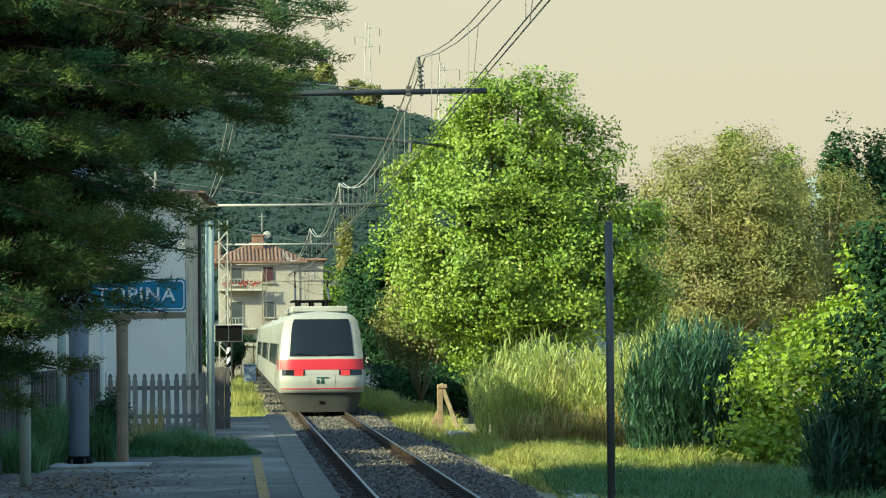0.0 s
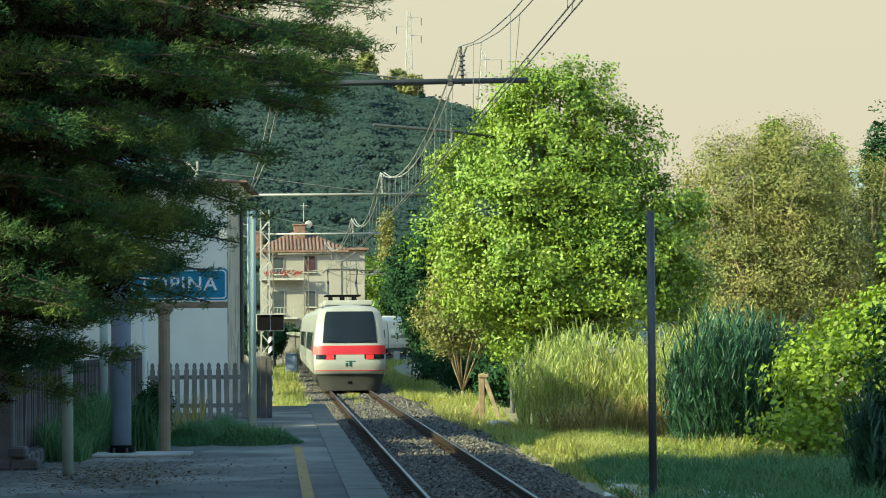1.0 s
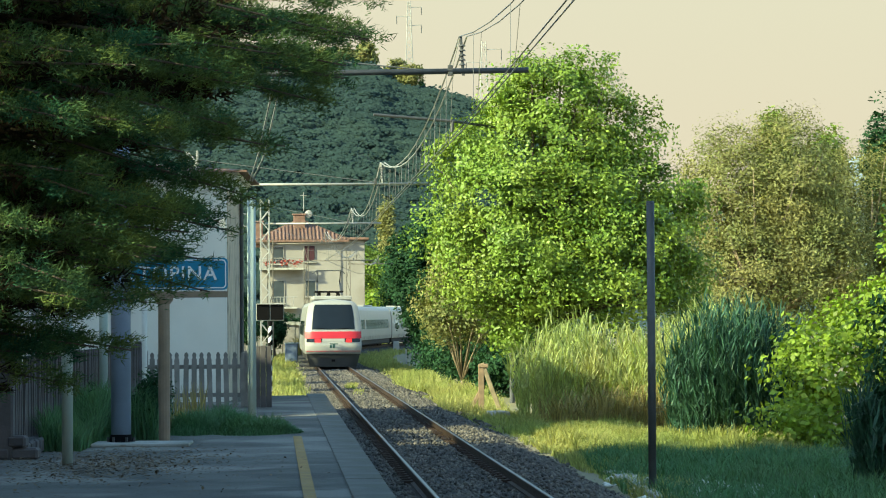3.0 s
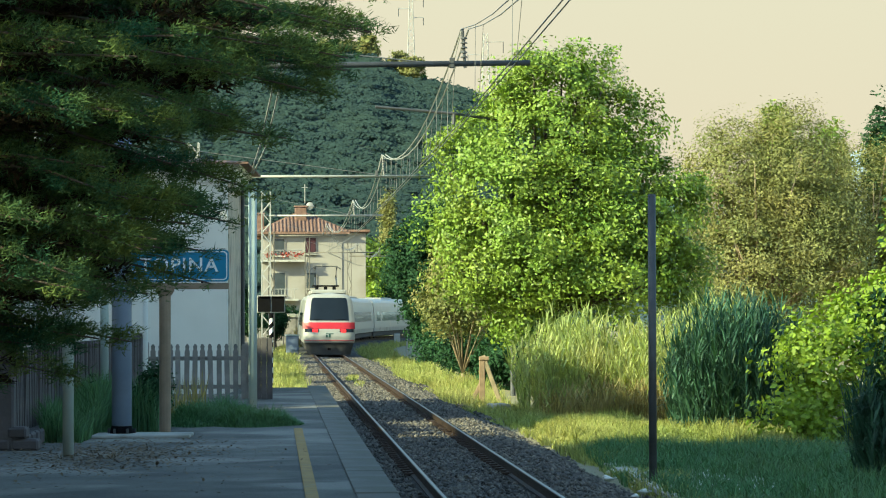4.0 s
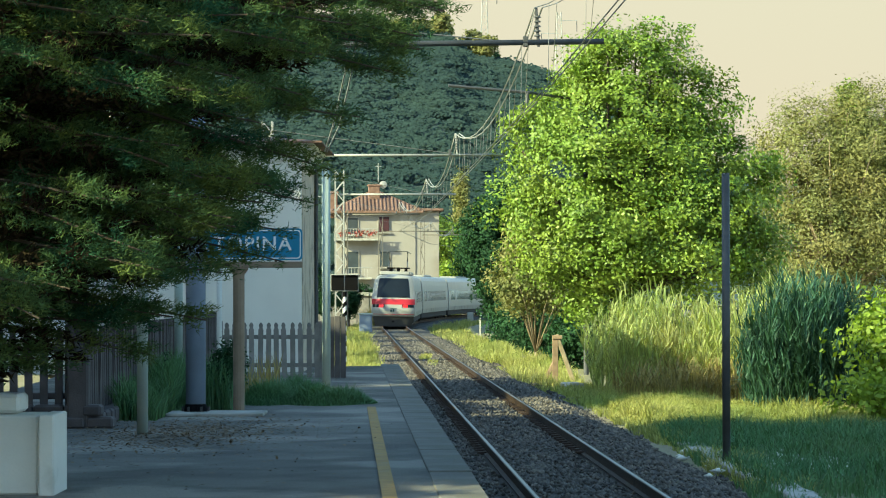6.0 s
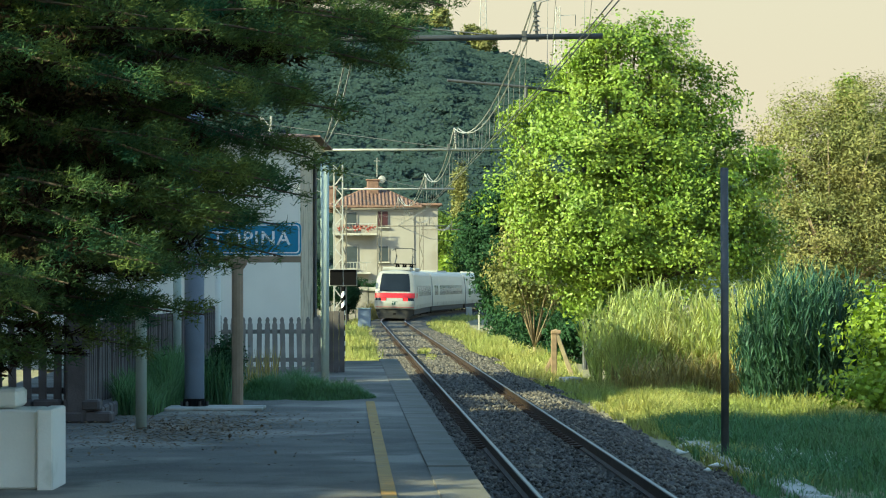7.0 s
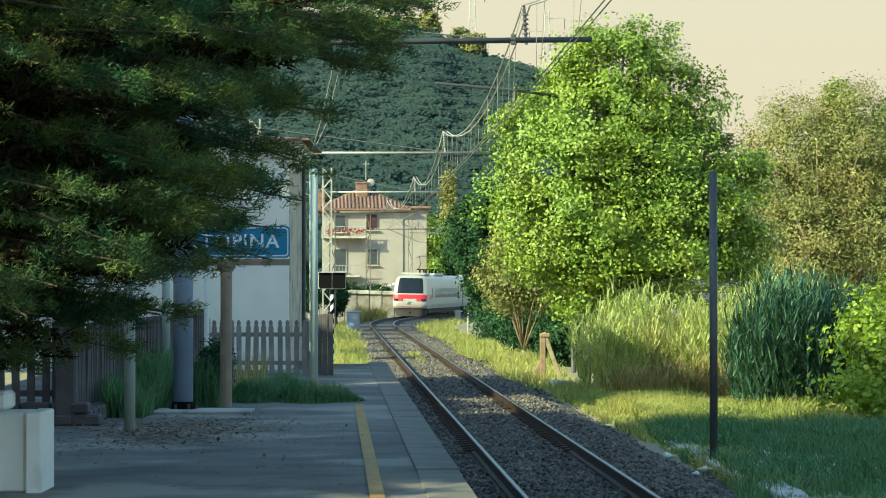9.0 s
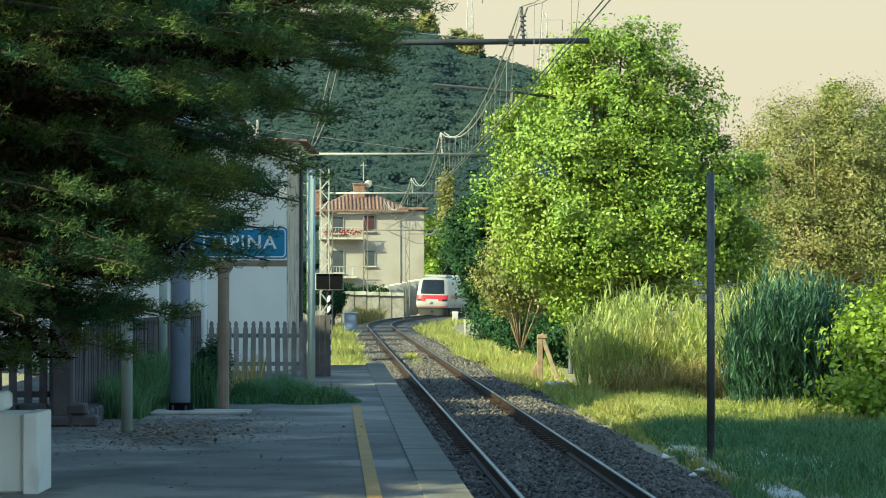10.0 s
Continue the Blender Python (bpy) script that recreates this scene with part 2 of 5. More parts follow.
        if smooth:
            me.polygons.foreach_set("use_smooth", [True] * len(me.polygons))
        me.update()
        return me


def part(name, geo, material, parent=None, label="", smooth=False):
    ob = new(name, geo.mesh(name, material, smooth) if isinstance(geo, Geo) else geo)
    if parent:
        ob.parent = parent
    if label:
        tagged(ob, label)
    return ob


def thing(name, label, category, at=(0, 0, 0), rz=0.0, group="", kind=""):
    ob = new(name)
    ob.matrix_basis = pose(*at, 0, 0, rz)
    return tagged(ob, label, category, group, kind)


def raw_mesh(name, verts, faces, material):
    """Many equal polygons at once: verts (n, 3), faces (m, k)."""
    k = faces.shape[1]
    me = bpy.data.meshes.new(name)
    me.vertices.add(len(verts))
    me.vertices.foreach_set("co", np.ascontiguousarray(verts, dtype=np.float32).ravel())
    me.loops.add(faces.size)
    me.loops.foreach_set("vertex_index", np.ascontiguousarray(faces, dtype=np.int32).ravel())
    me.polygons.add(len(faces))
    me.polygons.foreach_set("loop_start", np.arange(0, faces.size, k, dtype=np.int32))
    me.polygons.foreach_set("loop_total", np.full(len(faces), k, dtype=np.int32))
    me.materials.append(M[material])
    me.update(calc_edges=True)
    return me


def unit(a):
    return a / np.maximum(np.linalg.norm(a, axis=1, keepdims=True), 1e-9)


def leaf_mesh(name, p, size, material, rng, aspect=0.5, lift=0.3, out=None):
    """Pointed leaves at the places p, turned at random."""
    n = len(p)
    t = unit(rng.normal(size=(n, 3)) * (1, 1, 0.7) - (0, 0, 0.25))
    nn = rng.normal(size=(n, 3)) * 0.62 + (0, 0, lift)
    if out is not None:
        nn = nn + out * 1.3
    t = unit(t - unit(nn) * np.sum(t * unit(nn), axis=1, keepdims=True) * 0.85)
    b = unit(np.cross(t, nn))
    up = np.cross(b, t)
    s = (size * rng.uniform(0.6, 1.3, n))[:, None]
    v = np.stack([p - t * s * 0.5, p + b * s * aspect * 0.5 + up * s * 0.06, p + t * s * 0.5, p - b * s * aspect * 0.5 + up * s * 0.06], 1)
    return raw_mesh(name, v.reshape(-1, 3), np.arange(4 * n).reshape(n, 4), material)


def blade_mesh(name, p, height, width, lean, material, rng, bend=0.5):
    """Bent blades of grass or reed that rise from the places p."""
    n = len(p)
    h = (height * rng.uniform(0.55, 1.15, n))[:, None]
    a = rng.uniform(0, 2 * np.pi, n)
    d = np.stack([np.cos(a), np.sin(a), np.zeros(n)], 1)
    side = np.stack([-np.sin(a + 0.6), np.cos(a + 0.6), np.zeros(n)], 1) * (width * rng.uniform(0.6, 1.2, n))[:, None] / 2
    le = (lean * rng.uniform(0.2, 1.3, n))[:, None]
    zz = np.array((0, 0, 1.0))
    m1 = p + zz * h * 0.55 + d * h * le * 0.35
    tip = p + zz * h * (1 - bend * le * 0.6) + d * h * le
    v = np.stack([p - side, p + side, m1 + side * 0.8, m1 - side * 0.8, tip + side * 0.12, tip - side * 0.12], 1)
    base = np.arange(n)[:, None] * 6
    f = np.concatenate([base + (0, 1, 2, 3), base + (3, 2, 4, 5)], 0)
    return raw_mesh(name, v.reshape(-1, 3), f, material)


def crown_points(blobs, clumps, per, sigma, rng, fill=0.25):
    """Leaf places in clumps near the skin of a crown made of ellipsoids (x, y, z, rx, ry, rz)."""
    bl = np.array(blobs, float)
    area = (bl[:, 3] * bl[:, 4] * bl[:, 5]) ** (2 / 3)
    pick = rng.choice(len(bl), clumps, p=area / area.sum())
    d = unit(rng.normal(size=(clumps, 3)))
    r = np.where(rng.random(clumps) < fill, rng.uniform(0.35, 0.8, clumps), rng.uniform(0.8, 1.08, clumps))[:, None]
    c = bl[pick, :3] + d * bl[pick, 3:] * r
    reach = sigma * rng.uniform(0.6, 1.4, clumps)
    p = c[:, None, :] + np.clip(rng.normal(size=(clumps, per, 3)), -1.6, 1.6) * (reach[:, None, None] * np.array((1, 1, 0.7)))
    return c, p.reshape(-1, 3), np.repeat(d, per, 0)


def tree(name, label, at, blobs, clumps, per, sigma, leaf, leafmat, seed, trunk=(0.18, 2.5), barkmat="bark", aspect=0.55, limbs=14, category="tree", fill=0.25):
    """A tree with a tapered trunk, limbs into the crown, and a crown of many leaves."""
    rng = np.random.default_rng(seed)
    ob = thing(name, label, category, at)
    c, p, out = crown_points(blobs, clumps, per, sigma, rng, fill)
    part("crown", leaf_mesh("crown", p, leaf, leafmat, rng, aspect, 0.3, out), None, ob)
    r, h = trunk
    top = np.mean(np.array(blobs)[:, :3], axis=0)
    fork = Vector((top[0] * 0.3, top[1] * 0.3, h))
    g = Geo().tube([(0, 0, -0.3), (0.03, 0, h * 0.5), fork], [r * 1.25, r, r * 0.85], 9)
    part("trunk", g, barkmat, ob, smooth=True)
    for k in rng.choice(len(c), min(limbs, len(c)), replace=False):
        e = Vector(c[k])
        mid = fork.lerp(e, 0.5) + Vector((rng.normal() * 0.15, rng.normal() * 0.15, 0.25))
        part("limb", Geo().tube([fork, mid, e], [r * 0.5, r * 0.28, r * 0.07], 6), barkmat, ob, smooth=True)
    return ob


# ---- track line ----
CURVE_AT, RADIUS = 172.0, 430.0


def track(s):
    """Centre of the track and heading (radians to the right of ahead) at the distance s."""
    a0 = -0.0394
    if s <= CURVE_AT:
        return 2.95 + a0 * s, s, a0
    x0, y0 = 2.95 + a0 * CURVE_AT, CURVE_AT
    a = a0 + (s - CURVE_AT) / RADIUS
    return x0 + RADIUS * (math.cos(a0) - math.cos(a)), y0 + RADIUS * (math.sin(a) - math.sin(a0)), a


def beside(s, off, z=0.0):
    x, y, a = track(s)
    return Vector((x + off * math.cos(a), y - off * math.sin(a), z))


def sweep(outline, s0, s1, step, geo=None):
    """Draws an outline of (offset, height) along the track."""
    g = geo or Geo()
    o, n = len(g.v), len(outline)
    ss = np.linspace(s0, s1, max(2, int((s1 - s0) / step) + 1))
    for s in ss:
        g.v += [beside(s, a, b) for a, b in outline]
    for i in range(len(ss) - 1):
        for k in range(n):
            k2 = (k + 1) % n
            g.f.append([o + i * n + k, o + (i + 1) * n + k, o + (i + 1) * n + k2, o + i * n + k2])
    g.f.append([o + k for k in range(n)])
    g.f.append([o + (len(ss) - 1) * n + k for k in range(n)][::-1])
    return g


# ---- ground and platform ----
def build_ground():
    xs = np.concatenate([np.linspace(-3000, -60, 12), np.linspace(-50, 60, 56), np.linspace(70, 3000, 12)])
    ys = np.concatenate([np.linspace(-600, -20, 8), np.linspace(-15, 300, 106), np.linspace(320, 4500, 14)])
    v = np.array([(x, y, -0.5 + 0.10 * noise.noise((x * 0.15, y * 0.15, 0.0))) for y in ys for x in xs])
    nx = len(xs)
    f = np.array([(j * nx + i, j * nx + i + 1, (j + 1) * nx + i + 1, (j + 1) * nx + i) for j in range(len(ys) - 1) for i in range(nx - 1)])
    ob = new("ground", raw_mesh("ground", v, f, "ground"))
    tagged(ob, "grassy earth with low weeds beside the railway", "ground", kind="structure")
    g = sweep([(-2.6, -0.62), (-1.75, -0.19), (1.75, -0.19), (2.9, -0.62)], 4, 420, 4)
    tagged(part("track_bed", g, "bed"), "grey crushed stone bed under the railway track", "track bed", kind="structure")
    # platform: asphalt, kerb slabs and yellow line
    g = sweep([(-1.95, -0.45), (-1.95, 0.465), (-9.5, 0.44), (-9.5, -0.45)], -8, 71, 6)
    tagged(part("platform", g, "asphalt"), "low grey asphalt station platform with worn surface", "platform", kind="structure")


build_ground()
PLATFORM = bpy.data.objects["platform"]
tagged(part("platform_line", sweep([(-2.62, 0.467), (-2.62, 0.474), (-2.48, 0.474), (-2.48, 0.467)], 4, 46.5, 3), "yellow"), "worn yellow safety line painted along the platform", "line", kind="structure")


def build_track():
    ob = thing("railway_track", "single railway track with rusty rails and polished heads", "railway track", kind="structure")
    prof = [(-0.07, -0.172), (0.07, -0.172), (0.07, -0.155), (0.012, -0.14), (0.012, -0.045), (0.036, -0.035), (0.036, -0.004), (-0.036, -0.004), (-0.036, -0.035), (-0.012, -0.045), (-0.012, -0.14), (-0.07, -0.155)]
    for side in (-0.755, 0.755):
        rail = part("rail", sweep([(side + a, b) for a, b in prof], 4, 420, 3), "rail", ob)
        part("rail_head", sweep([(side + a, b) for a, b in ((-0.024, -0.006), (0.024, -0.006), (0.02, 0.0), (-0.02, 0.0))], 4, 420, 3), "railtop", rail, "polished running surface")
    return ob


TRACK = build_track()


# ---- train ----
def half_width(z):
    zs = (0.30, 0.90, 1.25, 2.1, 2.9, 3.25, 3.45, 3.56, 3.60)
    ws = (1.18, 1.36, 1.40, 1.38, 1.29, 1.22, 1.08, 0.80, 0.02)
    return float(np.interp(z, zs, ws))


def nose_at(u, z, off=0.0):
    """A point of the cab's end face: u from -1 to 1 across, z up."""
    y = float(np.interp(z, (0.3, 0.92, 0.94, 1.3, 2.0, 2.7, 3.35, 3.52, 3.60), (0.30, 0.22, 0.06, 0.0, 0.10, 0.36, 0.68, 0.88, 1.3)))
    w = half_width(z) * (0.955 if z < 0.93 else 0.985)
    return Vector((u * w, y + 0.24 * abs(u) ** 5 - off, z))


def nose_patch(u0, u1, z0, z1, off=0.0, nu=12, nz=10, z_at=None):
    g = Geo()
    for j in range(nz + 1):
        for i in range(nu + 1):
            g.v.append(nose_at(u0 + (u1 - u0) * i / nu, z0 + (z1 - z0) * j / nz, off))
    for j in range(nz):
        for i in range(nu):
            a = j * (nu + 1) + i
            g.f.append([a, a + 1, a + nu + 2, a + nu + 1])
    return g


def side_strip(side, y0, y1, z0, z1, off, n=3):
    g = Geo()
    for y in (y0, y1):
        for k in range(n + 1):
            z = z0 + (z1 - z0) * k / n
            g.v.append(Vector((side * (half_width(z) + off), y, z)))
    g.f += [[k, k + 1, n + 2 + k, n + 1 + k] if side < 0 else [k, n + 1 + k, n + 2 + k, k + 1] for k in range(n)]
    return g


CAR, DROP = 26.4, -0.30


def build_car(cab):
    ob = thing("train_car", "white express train end car, red band, glowing tail lamps" if cab else "white express passenger coach with dark window band", "train car", group="cars of the train")
    zs = [0.92, 1.25, 1.7, 2.1, 2.5, 2.9, 3.1, 3.25, 3.38, 3.45, 3.52, 3.56, 3.585, 3.6]
    ring = [(-half_width(z), z) for z in zs] + [(half_width(z), z) for z in zs[::-1]]
    g, n = Geo(), len(ring)
    y0, y1 = (1.55, CAR) if cab else (0.25, CAR)
    for y in np.linspace(y0, y1, 8):
        g.v += [Vector((a, y, b)) for a, b in ring]
    for i in range(7):
        for k in range(n):
            k2 = (k + 1) % n
            g.f.append([i * n + k, (i + 1) * n + k, (i + 1) * n + k2, i * n + k2])
    g.f.append(list(range(n)))
    g.f.append([7 * n + k for k in range(n)][::-1])
    body = part("body", g, "trainwhite", ob, smooth=False)
    g = Geo().box((0, (y0 + y1) / 2 + 0.2, 0.42), (2.5, y1 - y0 - 0.6, 0.46), 0.08)
    part("underframe", g, "under", ob)
    g = Geo().box((0, CAR - 0.1, 2.0), (2.2, 1.0, 2.7), 0.05)
    part("gangway", g, "under", ob, "black rubber gangway between cars")
    for side in (-1, 1):
        strip = part("window_band", side_strip(side, 3.4 if cab else 1.6, CAR - 1.6, 1.78, 2.52, 0.006), "trainglass", body, "dark tinted window band")
        part("grey_stripe", side_strip(side, 1.8 if cab else 0.3, CAR - 0.1, 0.94, 1.22, 0.005), "traingrey", body)
        if cab:
            part("red_stripe", side_strip(side, 1.56, 3.4, 1.66, 2.02, 0.007), "trainred", body)
        for yd in (4.2, CAR - 2.6):
            part("door", side_strip(side, yd, yd + 1.0, 0.98, 3.0, 0.012, 5), "trainwhite", body, "side passenger door")
    for yb in (3.6, CAR - 4.0):
        b = part("bogie", Geo().box((0, yb, 0.42), (2.2, 3.4, 0.34), 0.08), "under", ob)
        for dy in (-1.25, 1.25):
            for side in (-0.755, 0.755):
                part("wheel", Geo().tube([(side - 0.06, yb + dy, 0.44), (side + 0.06, yb + dy, 0.44)], 0.44, 20), "under", b)
    def settle():
        for piece in ob.children:
            if not piece.name.startswith(("bogie", "underframe")):
                piece.matrix_basis = pose(0, 0, DROP)
        return ob

    if not cab:
        part("roof_unit", Geo().box((0, CAR / 2, 3.62), (1.4, 7.0, 0.16), 0.06), "traingrey", ob)
        return settle()
    part("end_face", nose_patch(-1, 1, 0.93, 3.60, 0, 20, 30), "trainwhite", ob, "white rounded cab end", smooth=True)
    # skin that joins the end face to the body
    g = Geo()
    for k, z in enumerate(zs):
        for side in (-1, 1):
            a = nose_at(side, z)
            g.v += [a, Vector((side * half_width(z), 1.56, z))]
    for k in range(len(zs) - 1):
        o = 4 * k
        g.f += [[o, o + 4, o + 5, o + 1], [o + 2, o + 3, o + 7, o + 6]]
    part("cheek", g, "trainwhite", ob, smooth=True)
    part("skirt", nose_patch(-1, 1, 0.30, 0.925, 0.0, 16, 5), "skirtgrey", ob, "dark grey skirt", smooth=True)
    part("skirt_filler", Geo().box((0, 1.4, 0.62), (2.3, 1.7, 0.55), 0.1), "under", ob)
    part("windscreen", nose_patch(-0.77, 0.77, 2.12, 3.33, 0.018, 14, 10), "trainglass", ob, "large raked dark windscreen", smooth=True)
    part("red_band", nose_patch(-1.0, 1.0, 1.68, 2.02, 0.010, 16, 4), "trainred", ob, smooth=True)
    part("red_line", nose_patch(-0.97, 0.97, 1.05, 1.08, 0.012, 16, 1), "trainred", ob)
    part("lamp_strip", nose_patch(-0.72, 0.72, 1.54, 1.67, 0.012, 14, 2), "traingrey", ob)
    for side in (-1, 1):
        part("lamp_glass", nose_patch(side * 0.60 - 0.20 if side > 0 else -0.95, 0.95 if side > 0 else -0.40, 1.50, 1.68, 0.016, 6, 2), "trainglass", ob)
        lamp = part("tail_lamp", nose_patch(side * 0.55 - 0.10, side * 0.55 + 0.10, 1.50, 1.66, 0.03, 4, 3), "tail", ob, "glowing red tail lamp")
        part("wiper", Geo().tube([nose_at(side * 0.12, 2.13, 0.03), nose_at(side * 0.62, 2.2, 0.035)], 0.015, 5), "black", ob)
        part("door_seam", nose_patch(side * 0.30 - 0.006, side * 0.30 + 0.006, 1.10, 1.52, 0.013, 1, 4), "traingrey", ob)
    part("hatch", nose_patch(-0.07, 0.07, 0.55, 0.66, 0.02, 2, 2), "black", ob, "dark coupling hatch")
    g = Geo()
    for u0, u1, z0, z1 in ((-0.13, 0.16, 1.40, 1.44), (-0.02, 0.05, 1.22, 1.40), (-0.13, -0.06, 1.22, 1.36)):
        pt = nose_patch(u0, u1, z0, z1, 0.014, 2, 2)
        g.add(pt.v, pt.f)
    part("emblem", g, "green", ob, "small dark emblem of plain bars")
    # roof dome and pantograph
    part("roof_fairing", Geo().box((0, 3.6, 3.66), (1.9, 3.2, 0.22), 0.1), "traingrey", ob)
    part("pantograph_well", Geo().box((0, 12.0, 3.66), (1.9, 6.0, 0.2), 0.08), "traingrey", ob)
    g = Geo()
    g.box((0, 11.8, 4.05), (1.5, 2.9, 0.07))
    pan = part("pantograph", g, "black", ob, "raised pantograph on the roof")
    for x in (-0.5, 0.0, 0.5):
        for y in (10.4, 13.2):
            part("insulator", Geo().tube([(x, y, 3.7), (x, y, 4.02)], [0.09, 0.06], 8), "black", pan)
    for x in (-0.62, 0.62):
        part("arm", Geo().tube([(x, 10.4, 4.06), (x * 0.95, 11.8, 4.55), (x * 1.0, 10.9, 5.14)], 0.045, 6), "darksteel", pan)
    part("contact_head", Geo().tube([(-0.85, 10.9, 5.0), (-0.62, 10.9, 5.16), (0.62, 10.9, 5.16), (0.85, 10.9, 5.0)], 0.03, 6), "darksteel", pan)
    return settle()


END_CAR = build_car(True)
COACH = build_car(False)
CARS = [END_CAR, COACH] + [copy_thing(COACH, pose(0, 0, 0)) for _ in range(4)]


# ---- plants ----
def pine(at, height, reach, seed, label, low=9, sprays=3.4, per=30, needle=0.0065, facing=0.0):
    """A pine: trunk, boughs, and tufts of needles. reach: radius of the crown by height."""
    rng = np.random.default_rng(seed)
    ob = thing("pine_tree", label, "tree", at)
    part("trunk", Geo().tube([(0, 0, -0.3), (0.1, 0, height * 0.4), (0, 0.1, height)], [0.28, 0.2, 0.03], 10), "bark", ob, smooth=True)
    hs, rs = zip(*reach)
    g, tufts, inner = Geo(), [], []
    z = hs[0]
    while z < height:
        for j in range(low if z < 5.9 else 3):
            front = j < low * facing and z < 5.9
            ang = rng.uniform(-1.15, 0.6) if front else rng.uniform(0, 2 * np.pi)
            r = np.interp(z, hs, rs) * (1.04 - (0.62 if front else 0.45) * rng.random() ** 1.5)
            zz = z + rng.uniform(-0.22, 0.22)
            d = np.array((np.cos(ang), np.sin(ang), 0))
            side = np.array((-d[1], d[0], 0))
            start = np.array((0, 0, zz - 0.05 * r))
            tip = np.array((0, 0, zz)) + d * r + (0, 0, rng.uniform(-0.11, 0.03) * r)
            mid = (start + tip) / 2 + (0, 0, rng.uniform(0.05, 0.14) * r)
            g.tube([start, mid, tip], [0.035, 0.022, 0.008], 5)

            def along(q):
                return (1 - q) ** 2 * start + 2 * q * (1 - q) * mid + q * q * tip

            # Dark filler behind the needles: dead twigs that also paint the inner shade.
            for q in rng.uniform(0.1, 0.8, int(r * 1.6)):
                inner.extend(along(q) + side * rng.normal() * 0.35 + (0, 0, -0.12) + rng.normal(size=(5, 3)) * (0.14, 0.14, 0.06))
            # side twigs: a plume that is widest in its middle, drooping to its rim
            for q in rng.uniform(0.18, 1.0, int(r * sprays)) ** 0.7:
                wide = (0.16 + 0.62 * (1 - q)) * rng.uniform(0.4, 1.1) * rng.choice((-1, 1))
                k = 5
                w = np.linspace(0.1, 1.0, k)[:, None]
                fan = along(q) + side * wide * w + d * abs(wide) * 0.6 * w - np.array((0, 0, 0.22)) * abs(wide) * w ** 2
                tufts.extend(fan + rng.normal(size=(k, 3)) * (0.04, 0.04, 0.03) + (0, 0, rng.uniform(-0.06, 0.12)))
        z += rng.uniform(0.34, 0.5)
    tagged(part("bough_wood", g, "bark", ob), kind="stuff")
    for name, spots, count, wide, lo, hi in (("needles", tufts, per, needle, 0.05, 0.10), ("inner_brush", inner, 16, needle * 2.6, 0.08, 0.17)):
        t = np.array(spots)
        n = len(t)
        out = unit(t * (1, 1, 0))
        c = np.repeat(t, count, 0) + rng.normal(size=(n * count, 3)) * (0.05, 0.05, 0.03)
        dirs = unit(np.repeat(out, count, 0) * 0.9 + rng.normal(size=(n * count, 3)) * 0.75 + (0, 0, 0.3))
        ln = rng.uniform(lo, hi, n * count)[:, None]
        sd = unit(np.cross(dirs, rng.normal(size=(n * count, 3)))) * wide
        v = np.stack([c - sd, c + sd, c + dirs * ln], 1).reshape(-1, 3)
        tagged(part(name, raw_mesh(name, v, np.arange(3 * n * count).reshape(-1, 3), "needle" if name == "needles" else "shadetwig"), None, ob), kind="stuff")
    return ob


REACH = [(1.45, 2.9), (1.9, 3.8), (2.3, 4.75), (2.7, 4.9), (3.1, 5.3), (3.7, 5.4), (4.3, 6.1), (4.7, 6.6), (5.3, 6.7), (7.0, 6.6), (9.0, 5.0), (12.0, 2.6), (14.0, 0.3)]
pine((-6.8, 28.5, 0.4), 14, REACH, 3, "dark green pine with drooping boughs beside the platform", 26, 7.0, 16, 0.0062, 0.85)
# Unseen shadow casters, added to shade platform, near meadow and station front.
for k, (x, y, h) in enumerate(((-18, 9, 11), (-18, 16.5, 10), (-18, 25, 17), (-18, 32, 18), (-18, 37, 18), (-18, 41.3, 16.5), (-18.3, 50.5, 10.2), (-18.4, 55, 10.2), (-18.8, 61.5, 14.4), (-18.6, 58.8, 14.6), (-21, 63, 15.5), (-21, 24, 18), (-21, 29, 20), (-20.8, 34.5, 20), (-20.8, 38.6, 20))):
    tree("dark_tree", "dense dark green tree out of view, added to cast shade", (x, y, 0.2),
         [(0, 0, h * 0.50, 4.0, 4.0, h * 0.40), (0, 0, h * 0.72, 3.2, 3.4, h * 0.27)], 300, 20, 0.5, 1.0, "leafdark", 170 + k, (0.3, 3.0), limbs=6, fill=0.4)

tree("walnut_tree", "large full-crowned broadleaf tree in sunny green leaf", (5.2, 95, -0.5),
     [(0.0, 0, 7.5, 3.4, 3.4, 3.0), (-0.4, -0.6, 5.2, 3.0, 3.0, 2.8), (2.2, 0.2, 5.6, 3.2, 3.0, 3.2), (0.6, 0, 9.9, 2.3, 2.0, 1.6), (-0.4, -0.8, 4.3, 1.6, 2.0, 1.8), (1.8, -0.6, 4.4, 3.0, 2.6, 2.0), (-0.9, -1.0, 2.9, 0.7, 0.9, 1.2), (-3.2, -0.4, 5.9, 1.3, 1.2, 0.7),
      (2.8, 0, 8.8, 1.6, 1.5, 1.4), (4.3, 0, 6.6, 1.3, 1.3, 1.4), (4.6, 0, 4.2, 1.2, 1.2, 1.5), (-2.2, -0.5, 8.3, 1.2, 1.2, 1.0), (-0.6, -1.0, 10.7, 0.9, 0.9, 0.8), (1.4, 0, 10.9, 1.1, 1.0, 0.9)],
     900, 150, 0.34, 0.145, "leaf", 11, (0.3, 2.6), limbs=26, fill=0.22)


